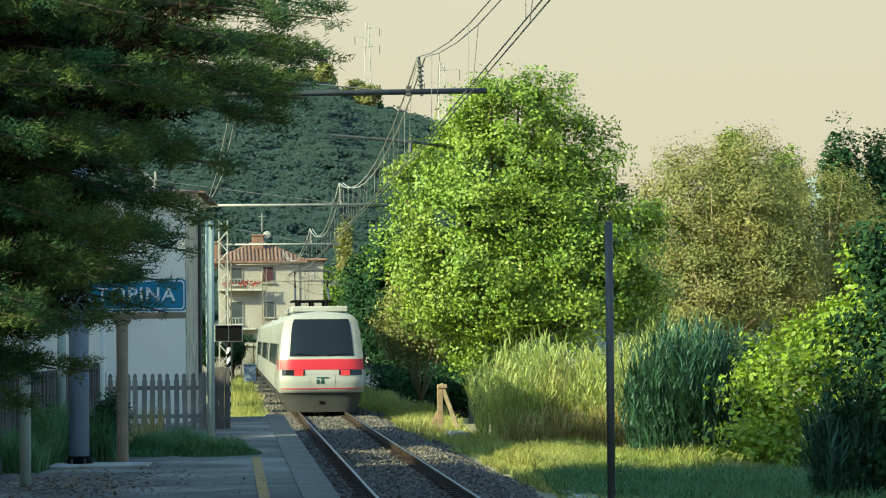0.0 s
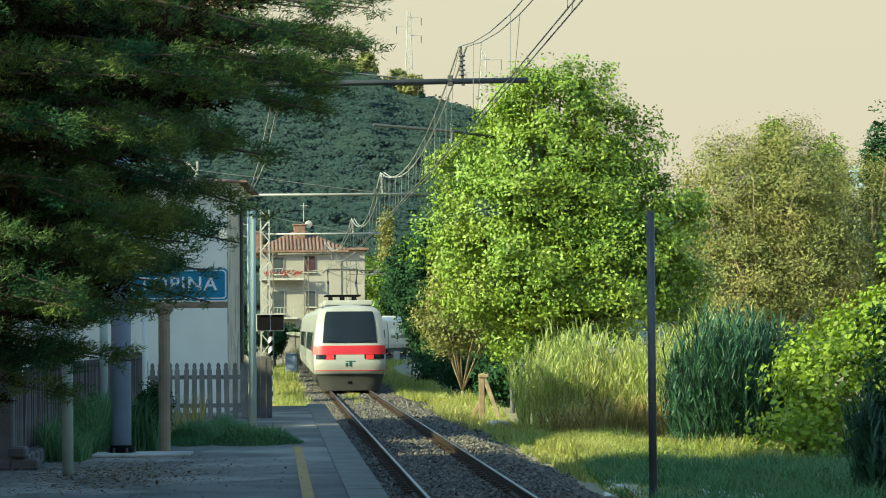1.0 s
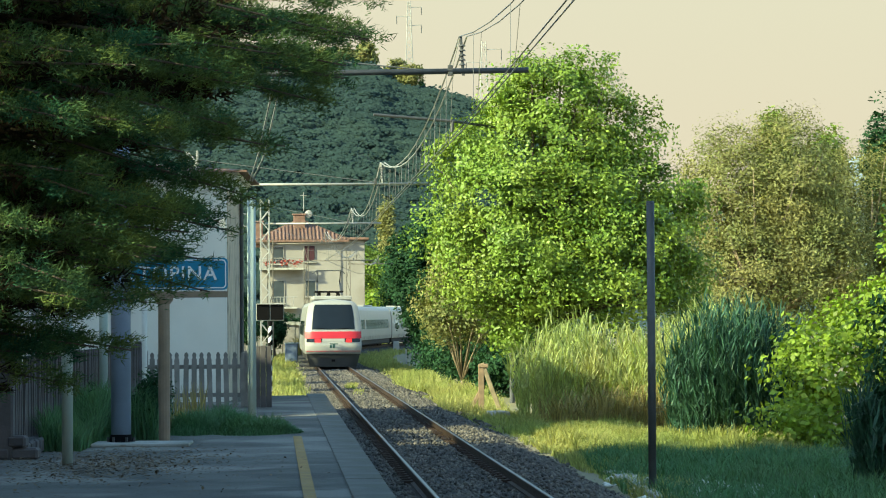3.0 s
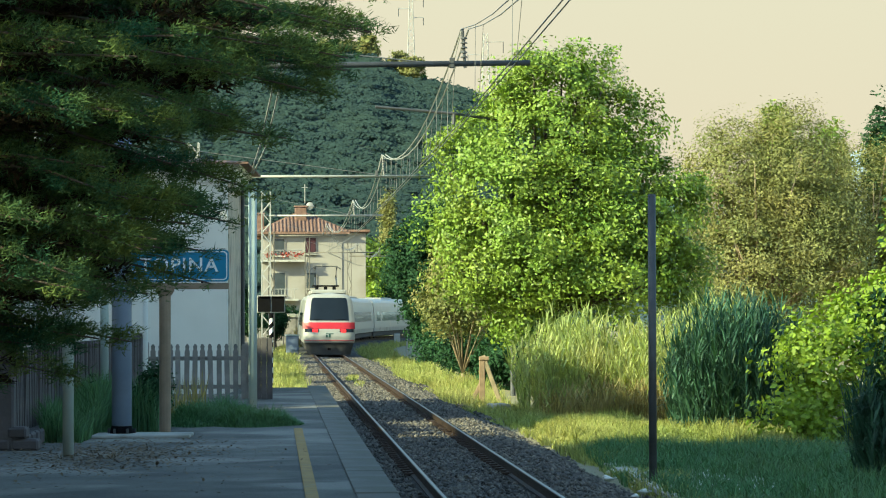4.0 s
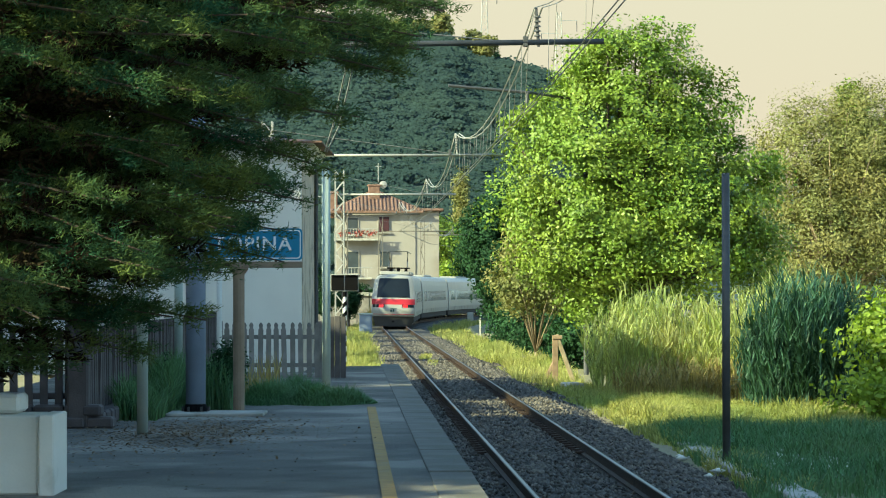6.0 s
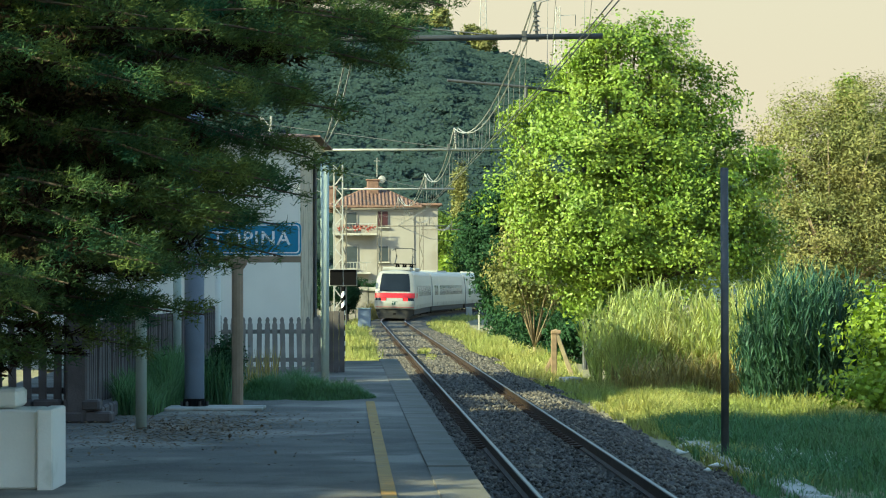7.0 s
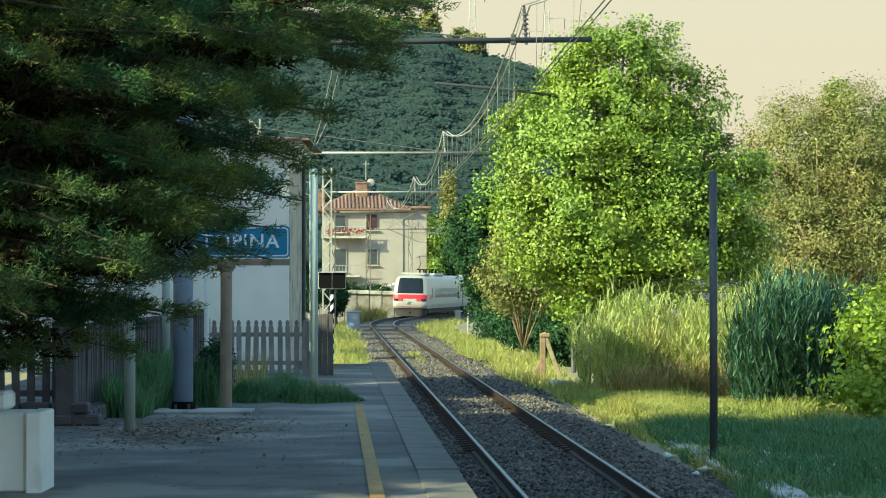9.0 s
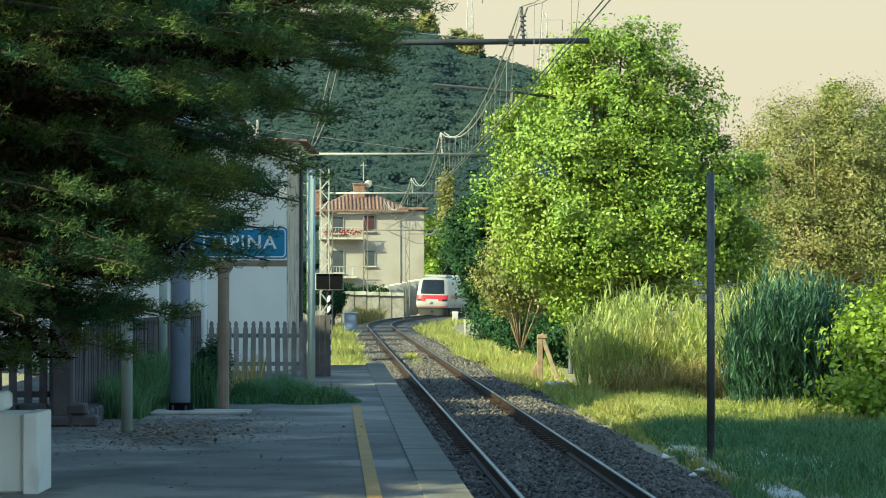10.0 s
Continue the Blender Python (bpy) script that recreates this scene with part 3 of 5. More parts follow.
# ---- station building ----
def build_station():
    ob = thing("station_building", "white rendered station building with stone side wall and cornice", "building")
    x0, x1, y0, y1, h = -12.0, -3.66, 66.0, 71.6, 5.6
    part("wall", Geo().box(((x0 + x1) / 2, (y0 + y1) / 2, h / 2 + 0.2), (x1 - x0, y1 - y0, h - 0.4), 0.02), "white", ob)
    part("side_wall", Geo().box((x1 + 0.012, (y0 + y1) / 2 + 0.05, h / 2 + 0.2), (0.03, y1 - y0 - 0.12, h - 0.45), 0.005), "stone", ob, "bare grey stone side wall")
    for out, z, t in ((0.06, h - 0.16, 0.12), (0.13, h - 0.05, 0.10), (0.22, h + 0.06, 0.12), (0.30, h + 0.17, 0.10)):
        part("cornice", Geo().box(((x0 + x1) / 2, (y0 + y1) / 2, z), (x1 - x0 + 2 * out, y1 - y0 + 2 * out, t - 0.004), 0.02), "white", ob, "moulded cornice under the eaves")
    e = 0.5
    ym = (y0 + y1) / 2
    g = Geo().add([(x0 - e, y0 - e, h + 0.24), (x1 + e, y0 - e, h + 0.24), (x1 + e, y1 + e, h + 0.24), (x0 - e, y1 + e, h + 0.24), (x0 + 2.6, ym, h + 0.62), (x1 - 2.6, ym, h + 0.62),
                   (x0 - e, y0 - e, h + 0.20), (x1 + e, y0 - e, h + 0.20), (x1 + e, y1 + e, h + 0.20), (x0 - e, y1 + e, h + 0.20)],
                  [[0, 1, 5, 4], [1, 2, 5], [2, 3, 4, 5], [3, 0, 4], [9, 8, 7, 6], [0, 6, 7, 1], [1, 7, 8, 2], [2, 8, 9, 3], [3, 9, 6, 0]])
    part("roof", g, "rooftile", ob, "hipped terracotta roof")
    part("downpipe", Geo().tube([(x1 + 0.09, y1 - 0.5, h), (x1 + 0.09, y1 - 0.5, 0.4)], 0.05, 8), "darksteel", ob)
    part("doorway", Geo().box((-5.65, y0 - 0.01, 1.55), (0.18, 0.06, 0.62), 0.01), "shutter", ob, "small dark wooden shutter")
    return ob


build_station()


# ---- far house ----
def hip_roof(w, d, h, rise, e, ridge):
    return Geo().add([(-w / 2 - e, -d / 2 - e, h), (w / 2 + e, -d / 2 - e, h), (w / 2 + e, d / 2 + e, h), (-w / 2 - e, d / 2 + e, h), (-ridge, 0, h + rise), (ridge, 0, h + rise),
                      (-w / 2 - e, -d / 2 - e, h - 0.18), (w / 2 + e, -d / 2 - e, h - 0.18), (w / 2 + e, d / 2 + e, h - 0.18), (-w / 2 - e, d / 2 + e, h - 0.18)],
                     [[0, 1, 5, 4], [1, 2, 5], [2, 3, 4, 5], [3, 0, 4], [9, 8, 7, 6], [0, 6, 7, 1], [1, 7, 8, 2], [2, 8, 9, 3], [3, 9, 6, 0]])


def tile_rows(ob, w, d, h, rise, e, ridge):
    """Rounded tile courses that run down the front slope and both end slopes."""
    g = Geo()
    n = int((w + 2 * e) / 0.34)
    for i in range(n + 1):
        x = -w / 2 - e + (w + 2 * e) * i / n
        t = min(1.0, (w / 2 + e - abs(x)) / (w / 2 + e - ridge))
        if t > 0.04:
            g.tube([(x, -d / 2 - e, h + 0.03), (x, (-d / 2 - e) * (1 - t), h + rise * t + 0.03)], 0.085, 5)
    for side in (-1, 1):
        for i in range(int(d / 0.34)):
            y = -d / 2 - e + i * 0.34
            t = min(1.0, (d / 2 + e - abs(y)) / (d / 2 + e))
            x = side * (w / 2 + e)
            g.tube([(x, y, h + 0.03), (x + (side * ridge - x) * t, y, h + rise * t + 0.03)], 0.085, 5)
    tagged(part("roof_tiles", g, "rooftile", ob), kind="stuff")


def house_window(ob, x, y, z, w, h, shut):
    win = part("window", Geo().box((x, y - 0.03, z), (w + 0.24, 0.1, h + 0.24), 0.02), "housewall", ob)
    part("pane", Geo().box((x, y - 0.07, z), (w, 0.06, h), 0.01), "glass", win)
    if shut:
        for side in (-1, 1):
            part("shutter", Geo().box((x + side * w * 0.25, y - 0.12, z), (w * 0.47, 0.05, h), 0.01), "shutter", win, "dark red wooden shutter")
    part("sill", Geo().box((x, y - 0.14, z - h / 2 - 0.12), (w + 0.4, 0.2, 0.08), 0.01), "concrete", win)


def build_house():
    ob = thing("house", "cream two-storey house with hipped terracotta roof and balconies", "house", (-7.9, 268, -0.4), 3)
    w, d, h = 7.4, 10.0, 10.0
    part("wall", Geo().box((0, 0, h / 2), (w, d, h), 0.03), "housewall", ob)
    roof = part("roof", hip_roof(w, d, h, 1.9, 0.7, 0.5), "rooftile", ob, "hipped terracotta tile roof")
    tile_rows(roof, w, d, h, 1.9, 0.7, 0.5)
    part("chimney", Geo().box((-0.1, -1.8, h + 1.5), (1.1, 0.9, 1.9), 0.05).box((-0.1, -1.8, h + 2.5), (1.3, 1.1, 0.14), 0.03), "rooftile", roof)
    part("chimney", Geo().box((-4.0, 1.8, h + 0.7), (1.0, 0.9, 2.4), 0.05).box((-4.0, 1.8, h + 1.95), (1.2, 1.1, 0.16), 0.03), "rooftile", roof)
    part("aerial", Geo().tube([(0.3, -1.8, h + 2.8), (0.3, -1.8, h + 4.6)], 0.04, 6).tube([(0.0, -1.8, h + 4.3), (0.6, -1.8, h + 4.3)], 0.03, 6), "lightsteel", roof)
    dish = Geo()
    for k in range(5):
        for i in range(12):
            a, r = 2 * math.pi * i / 12, 0.36 * k / 4
            dish.v.append(Vector((0.75 + r * math.cos(a), -2.2 + 0.5 * r * r, h + 2.55 + r * math.sin(a))))
    dish.f = [[k * 12 + i, k * 12 + (i + 1) % 12, k * 12 + 12 + (i + 1) % 12, k * 12 + 12 + i] for k in range(4) for i in range(12)]
    part("satellite_dish", dish, "lightsteel", roof, "pale satellite dish by the chimney")
    wing = part("wing_wall", Geo().box((4.75, -0.1, h / 2), (2.3, 9.6, h - 0.1), 0.03), "housewall", ob)
    part("wing_roof", Geo().box((4.9, -0.1, h + 0.10), (2.8, 10.6, 0.24), 0.05), "rooftile", wing)
    y = -d / 2
    for x, z, ww, hh, shut in ((-2.2, 8.6, 1.0, 1.5, 0), (0.75, 8.75, 0.95, 1.4, 1), (-2.2, 5.2, 1.1, 2.0, 0), (0.8, 5.5, 0.9, 1.4, 0), (0.8, 1.4, 1.3, 1.2, 0), (-2.3, 1.6, 1.1, 2.0, 0)):
        house_window(ob, x, y, z, ww, hh, shut)
    for z, x0, x1 in ((7.3, -3.9, 0.2), (3.7, -2.9, -0.4)):
        bal = part("balcony", Geo().box(((x0 + x1) / 2, y - 0.6, z), (x1 - x0, 1.2, 0.18), 0.02), "concrete", ob)
        part("railing", Geo().tube([(x0, y - 1.15, z + 1.0), (x1, y - 1.15, z + 1.0)], 0.04, 6), "lightsteel", bal)
        for k in range(int((x1 - x0) / 0.3)):
            part("baluster", Geo().tube([(x0 + 0.3 * k, y - 1.15, z), (x0 + 0.3 * k, y - 1.15, z + 1.0)], 0.02, 4), "lightsteel", bal)
    rng = np.random.default_rng(4)
    pts = np.concatenate([np.array((x, y - 1.2, 7.9)) + rng.normal(size=(60, 3)) * (0.35, 0.08, 0.14) for x in (-3.0, -1.6, -0.5)])
    tagged(part("flower_box", leaf_mesh("flower_box", pts, 0.2, "flower", rng, 0.9), None, ob, "red balcony flowers"), kind="stuff")
    return ob


build_house()


# ---- poles ----
def lamp_pole(at, h, r, label, material="galv"):
    ob = thing("metal_pole", label, "pole", at)
    part("shaft", Geo().tube([(0, 0, -0.2), (0, 0, h)], r, 14), material, ob, smooth=True)
    part("cap", Geo().tube([(0, 0, h), (0, 0, h + 0.03)], [r * 1.04, r * 0.9], 14), material, ob)
    return ob


lamp_pole((-2.63, 56.3, 0.47), 4.35, 0.085, "pale grey-green metal pole at the end of the platform")
lamp_pole((-4.25, 38.0, 0.47), 4.3, 0.075, "pale grey-green metal pole beside the dark fence")
lamp_pole((-5.05, 51.0, 0.47), 4.3, 0.075, "pale grey-green metal pole by the fence")
# Same kind of pole, but dark steel paints the shadow it stands in.
lamp_pole((4.36, 46.0, -0.5), 4.75, 0.065, "slim metal pole in the grass, shade in its dark colour", "darksteel")
lamp_pole((-4.09, 44.0, 0.47), 4.6, 0.155, "thick blue-grey painted steel post with a base plate", "bluepost")


# ---- hill ----
def hill_height(x, y):
    """Height of the wooded hill behind the village."""
    ridge = float(np.interp(x, (-400, -160, -60, -30, -15, -4, 3, 20, 45, 80, 130, 260), (60, 84, 88, 83, 79, 80, 74, 71, 60, 40, 14, 2)))
    up = float(np.clip((y - 420) / 480, 0, 1))
    return ridge * (up * up * (3 - 2 * up)) - 1.0 + 2.0 * noise.noise((x * 0.02, y * 0.02, 0.3))


def build_hill():
    xs, ys = np.linspace(-420, 300, 61), np.linspace(420, 1100, 41)
    v = np.array([(x, y, hill_height(x, y)) for y in ys for x in xs])
    nx = len(xs)
    f = np.array([(j * nx + i, j * nx + i + 1, (j + 1) * nx + i + 1, (j + 1) * nx + i) for j in range(len(ys) - 1) for i in range(nx - 1)])
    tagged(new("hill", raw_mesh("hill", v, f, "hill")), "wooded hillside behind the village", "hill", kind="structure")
    rng = np.random.default_rng(21)
    pts, outs = [], []
    n = 5200
    x, y = rng.uniform(-62, 62, n), rng.uniform(500, 930, n)
    for a, b in zip(x, y):
        r = rng.uniform(1.8, 3.6) if rng.random() < 0.93 else rng.uniform(3.6, 5.0)
        z = hill_height(a, b)
        k = 64
        d = unit(rng.normal(size=(k, 3)) + (0, -0.5, 0.4))
        outs.append(d)
        pts.append(np.array((a, b, z + r * 0.3)) + d * (r, r, r * 0.5) * rng.uniform(0.75, 1.05, k)[:, None])
    p = np.concatenate(pts)
    # Leaves share one tilt over a flat canopy, softening contrast as haze would.
    tagged(new("hill_woods", leaf_mesh("hill_woods", p, 0.9, "forest", rng, 0.9, 0.6, np.concatenate(outs) * 0.18 + (0.0, -2.6, 2.2))), "dense woodland on the hillside, blue-green with painted haze", "woods", kind="stuff")


build_hill()


def ridge_tree(x, y, h, r, label, material, seed):
    """A tree on the crest of the hill."""
    z = hill_height(x, y)
    tree("ridge_tree", label, (x, y, z), [(0, 0, h * 0.55, r, r, h * 0.42), (r * 0.2, 0, h * 0.78, r * 0.7, r * 0.7, h * 0.22)], 90, 26, 0.7 if r > 1.5 else 0.35, 0.95, material, seed, (0.3, h * 0.3), limbs=4)


# Two in three crest trees get lighter olive leaves to paint the sunlit ridge.
for k in range(15):
    ridge_tree(-34 + 2.9 * k + 0.6 * (k * 7 % 5), 862 + 9 * (k * 5 % 7), 6.0 + 1.3 * (k * 3 % 4), 2.6 + 0.4 * (k % 3), "crest tree of the wooded hill, most in painted sunlit olive", "willow" if k % 3 else "leafdark", 300 + k)
for k, (x, h) in enumerate(((9.6, 8.0), (12.4, 6.5), (5.0, 6.0))):
    ridge_tree(x, 905, h, 0.9, "slim dark cypress on the crest of the hill", "leafdark", 330 + k)


# ---- station sign ----
def rounded(w, h, r, n=6):
    pts = []
    for cx, cz, a0 in ((w / 2 - r, h / 2 - r, 0), (-w / 2 + r, h / 2 - r, 90), (-w / 2 + r, -h / 2 + r, 180), (w / 2 - r, -h / 2 + r, 270)):
        for k in range(n + 1):
            a = radians(a0 + 90 * k / n)
            pts.append((cx + r * math.cos(a), cz + r * math.sin(a)))
    return pts


def build_sign():
    ob = thing("station_sign", "blue enamel station name sign with white lettering on a post", "sign", (-3.585, 45.0, 0.47))
    z, w, h = 2.65, 2.21, 0.51
    board = part("board", Geo().prism([(a, b + z) for a, b in rounded(w, h, 0.07)], "y", 0.0, 0.06), "signblue", ob)
    o, i = rounded(w - 0.05, h - 0.05, 0.06), rounded(w - 0.085, h - 0.085, 0.05)
    g, n = Geo(), len(o)
    g.v = [Vector((a, -0.005, b + z)) for a, b in o] + [Vector((a, -0.005, b + z)) for a, b in i]
    g.f = [[k, n + k, n + (k + 1) % n, (k + 1) % n] for k in range(n)]
    part("border", g, "signwhite", board, "thin white border")
    cu = bpy.data.curves.new("lettering", "FONT")
    cu.body, cu.size, cu.extrude, cu.align_x, cu.align_y, cu.space_character = "VALTOPINA", 0.315, 0.004, "CENTER", "CENTER", 1.13
    cu.offset = 0.004
    text = new("lettering", cu)
    dg = bpy.context.evaluated_depsgraph_get()
    me = bpy.data.meshes.new_from_object(text.evaluated_get(dg))
    bpy.data.objects.remove(text)
    me.materials.clear()
    me.materials.append(M["signwhite"])
    letters = part("lettering", me, None, board, "white capital letters")
    letters.matrix_basis = pose(0.0, -0.008, z, 90, 0, 0)
    part("bracket", Geo().box((0.0, 0.04, z - h / 2 - 0.07), (w, 0.09, 0.10), 0.01), "brownpost", ob)
    for x in (-0.66, 0.0, 0.66):
        part("bolt", Geo().tube([(x + 0.02, 0.02, z - h / 2 - 0.03), (x + 0.02, 0.02, z - h / 2 + 0.02)], 0.02, 6), "black", ob)
    part("post", Geo().tube([(0.085, 0.05, -0.2), (0.085, 0.05, z - h / 2 - 0.2)], 0.092, 12), "brownpost", ob)
    part("post_cap", Geo().tube([(0.085, 0.05, z - h / 2 - 0.22), (0.085, 0.05, z - h / 2 - 0.15), (0.085, 0.05, z - h / 2 - 0.12)], [0.10, 0.15, 0.15], 12), "brownpost", ob)
    return ob


build_sign()
lamp_pole((-4.02, 47.5, 0.47), 2.3, 0.045, "slim cream painted post behind the platform", "palecon")


# ---- post feet ----
def post_foot():
    ob = thing("post_base", "pale concrete pad with dark bolted post gaiter", "post base", (-4.09, 44.0, 0.46))
    part("pad", Geo().box((0.35, -0.2, 0.02), (1.5, 1.0, 0.05), 0.02), "concrete", ob)
    part("gaiter", Geo().tube([(0, 0, 0.04), (0, 0, 0.16)], [0.19, 0.165], 14), "black", ob)
    for k in range(6):
        a = k * math.pi / 3
        part("bolt", Geo().tube([(0.2 * math.cos(a), 0.2 * math.sin(a), 0.04), (0.2 * math.cos(a), 0.2 * math.sin(a), 0.12)], 0.02, 6), "darksteel", ob)


post_foot()


# ---- fences ----
def picket_mesh(h, w, t, material):
    """A slat with a rounded arrow top."""
    o = [(-w / 2, 0), (w / 2, 0), (w / 2, h - 0.16), (w * 0.32, h - 0.12), (w * 0.42, h - 0.06), (w * 0.2, h - 0.01), (0, h), (-w * 0.2, h - 0.01), (-w * 0.42, h - 0.06), (-w * 0.32, h - 0.12), (-w / 2, h - 0.16)]
    return Geo().prism(o, "y", -t / 2, t / 2).mesh("picket", material)


def fence(label, a, b, z, h, pitch, material, w=0.11):
    """A picket fence from a to b on the ground."""
    a, b = Vector((*a, z)), Vector((*b, z))
    length = (b - a).length
    ob = thing("fence", label, "fence", a, math.degrees(math.atan2(b.y - a.y, b.x - a.x)))
    me = picket_mesh(h, w, 0.05, material)
    n = int(length / pitch)
    rng = np.random.default_rng(int(length * 10))
    for k in range(n + 1):
        p = part("picket", me, None, ob)
        p.matrix_basis = pose(k * pitch, 0, 0, rng.normal() * 0.6, rng.normal() * 0.8, 0)
    for zr in (0.28, h - 0.32):
        part("fence_rail", Geo().box((length / 2, 0.05, zr), (length, 0.06, 0.09), 0.01), material, ob)
    for x in (0.0, length):
        part("fence_post", Geo().box((x, 0.06, h / 2), (0.15, 0.13, h + 0.08), 0.015), material, ob)
    return ob


fence("grey concrete picket fence in front of the station", (-5.25, 62.0), (-3.0, 62.0), 0.45, 1.22, 0.18, "fence")
fence("picket fence along the platform edge, shade in its dark colour", (-5.3, 40.4), (-5.28, 61.6), 0.55, 1.32, 0.19, "darkfence")
fence("dark picket fence on a stone footing", (-8.6, 40.0), (-5.5, 40.0), 0.62, 1.25, 0.21, "darkfence")


def boards():
    ob = thing("board_screen", "dark upright plank screen at the end of the fence", "screen", (-2.95, 61.7, 0.45))
    for k in range(4):
        part("plank", Geo().box((0.06 + 0.125 * k, 0.02 * (k % 2), 0.68), (0.12, 0.04, 1.36 - 0.03 * (k % 2)), 0.008), "darkfence", ob)


boards()


def stone_footing():
    ob = thing("stone_footing", "low rough stone wall under the fence", "wall")
    rng = np.random.default_rng(8)
    for x0, x1, y in ((-8.6, -5.1, 39.9),):
        for row in range(2):
            x = x0 + rng.uniform(0, 0.2)
            while x < x1:
                w = rng.uniform(0.25, 0.5)
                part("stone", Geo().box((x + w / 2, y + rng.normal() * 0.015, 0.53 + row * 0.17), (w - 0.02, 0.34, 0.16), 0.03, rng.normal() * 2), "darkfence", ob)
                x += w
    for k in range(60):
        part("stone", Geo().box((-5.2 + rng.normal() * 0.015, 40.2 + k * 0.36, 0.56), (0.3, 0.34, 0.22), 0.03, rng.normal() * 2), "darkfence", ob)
    ob2 = thing("gate_pillar", "dark stone gate pillar at the fence corner", "pillar", (-5.36, 39.9, 0.4))
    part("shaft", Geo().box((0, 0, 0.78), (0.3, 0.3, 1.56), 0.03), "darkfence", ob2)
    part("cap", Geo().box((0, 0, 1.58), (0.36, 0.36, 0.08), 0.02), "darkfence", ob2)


stone_footing()


def trough():
    ob = thing("concrete_bench", "pale painted concrete bench end beside the platform", "bench", (-4.68, 27.0, 0.45))
    part("block", Geo().box((-0.05, 0.4, 0.38), (1.42, 0.8, 0.76), 0.02), "palecon", ob)
    part("top_block", Geo().box((-0.15, 0.5, 0.86), (1.2, 0.6, 0.18), 0.03), "palecon", ob)
    part("end_slab", Geo().box((0.76, 0.3, 0.38), (0.15, 0.9, 0.78), 0.015), "palecon", ob, "whiter upright end slab")


trough()


# ---- catenary ----
def lattice(name, label, at, h, w, steel="lightsteel", pitch=1.15, group="catenary masts"):
    ob = thing(name, label, "mast", at, group=group)
    for sx in (-1, 1):
        for sy in (-1, 1):
            part("leg", Geo().box((sx * w / 2, sy * w / 2, h / 2 - 0.2), (0.055, 0.055, h + 0.4), 0.005), steel, ob)
    n = int(h / (w * pitch))
    for face in (-1, 1):
        g = Geo()
        for k in range(n):
            z0, z1 = h * k / n, h * (k + 1) / n
            d = 1 if k % 2 else -1
            g.tube([(-d * w / 2, face * w / 2, z0), (d * w / 2, face * w / 2, z1)], 0.028, 4)
            g.tube([(face * w / 2, -d * w / 2, z0), (face * w / 2, d * w / 2, z1)], 0.028, 4)
        tagged(part("lacing", g, steel, ob), kind="stuff")
    return ob


# supports along the line: distance, offset of the mast, beam reach past the hanger, hanger x
SUPPORTS = [(10, -5.2, 1.9, 2.82), (54, -7.6, 1.25, 1.55), (98, -5.7, 1.6, -0.02), (139, -3.3, 1.4, -1.50), (177, -3.1, 1.2, -3.6), (230, -4.1, 1.4, -2.2), (246, -2.7, 1.2, -0.4)]
HANG_Z, BEAM_Z, CONTACT_Z = 7.78, 7.03, 6.0


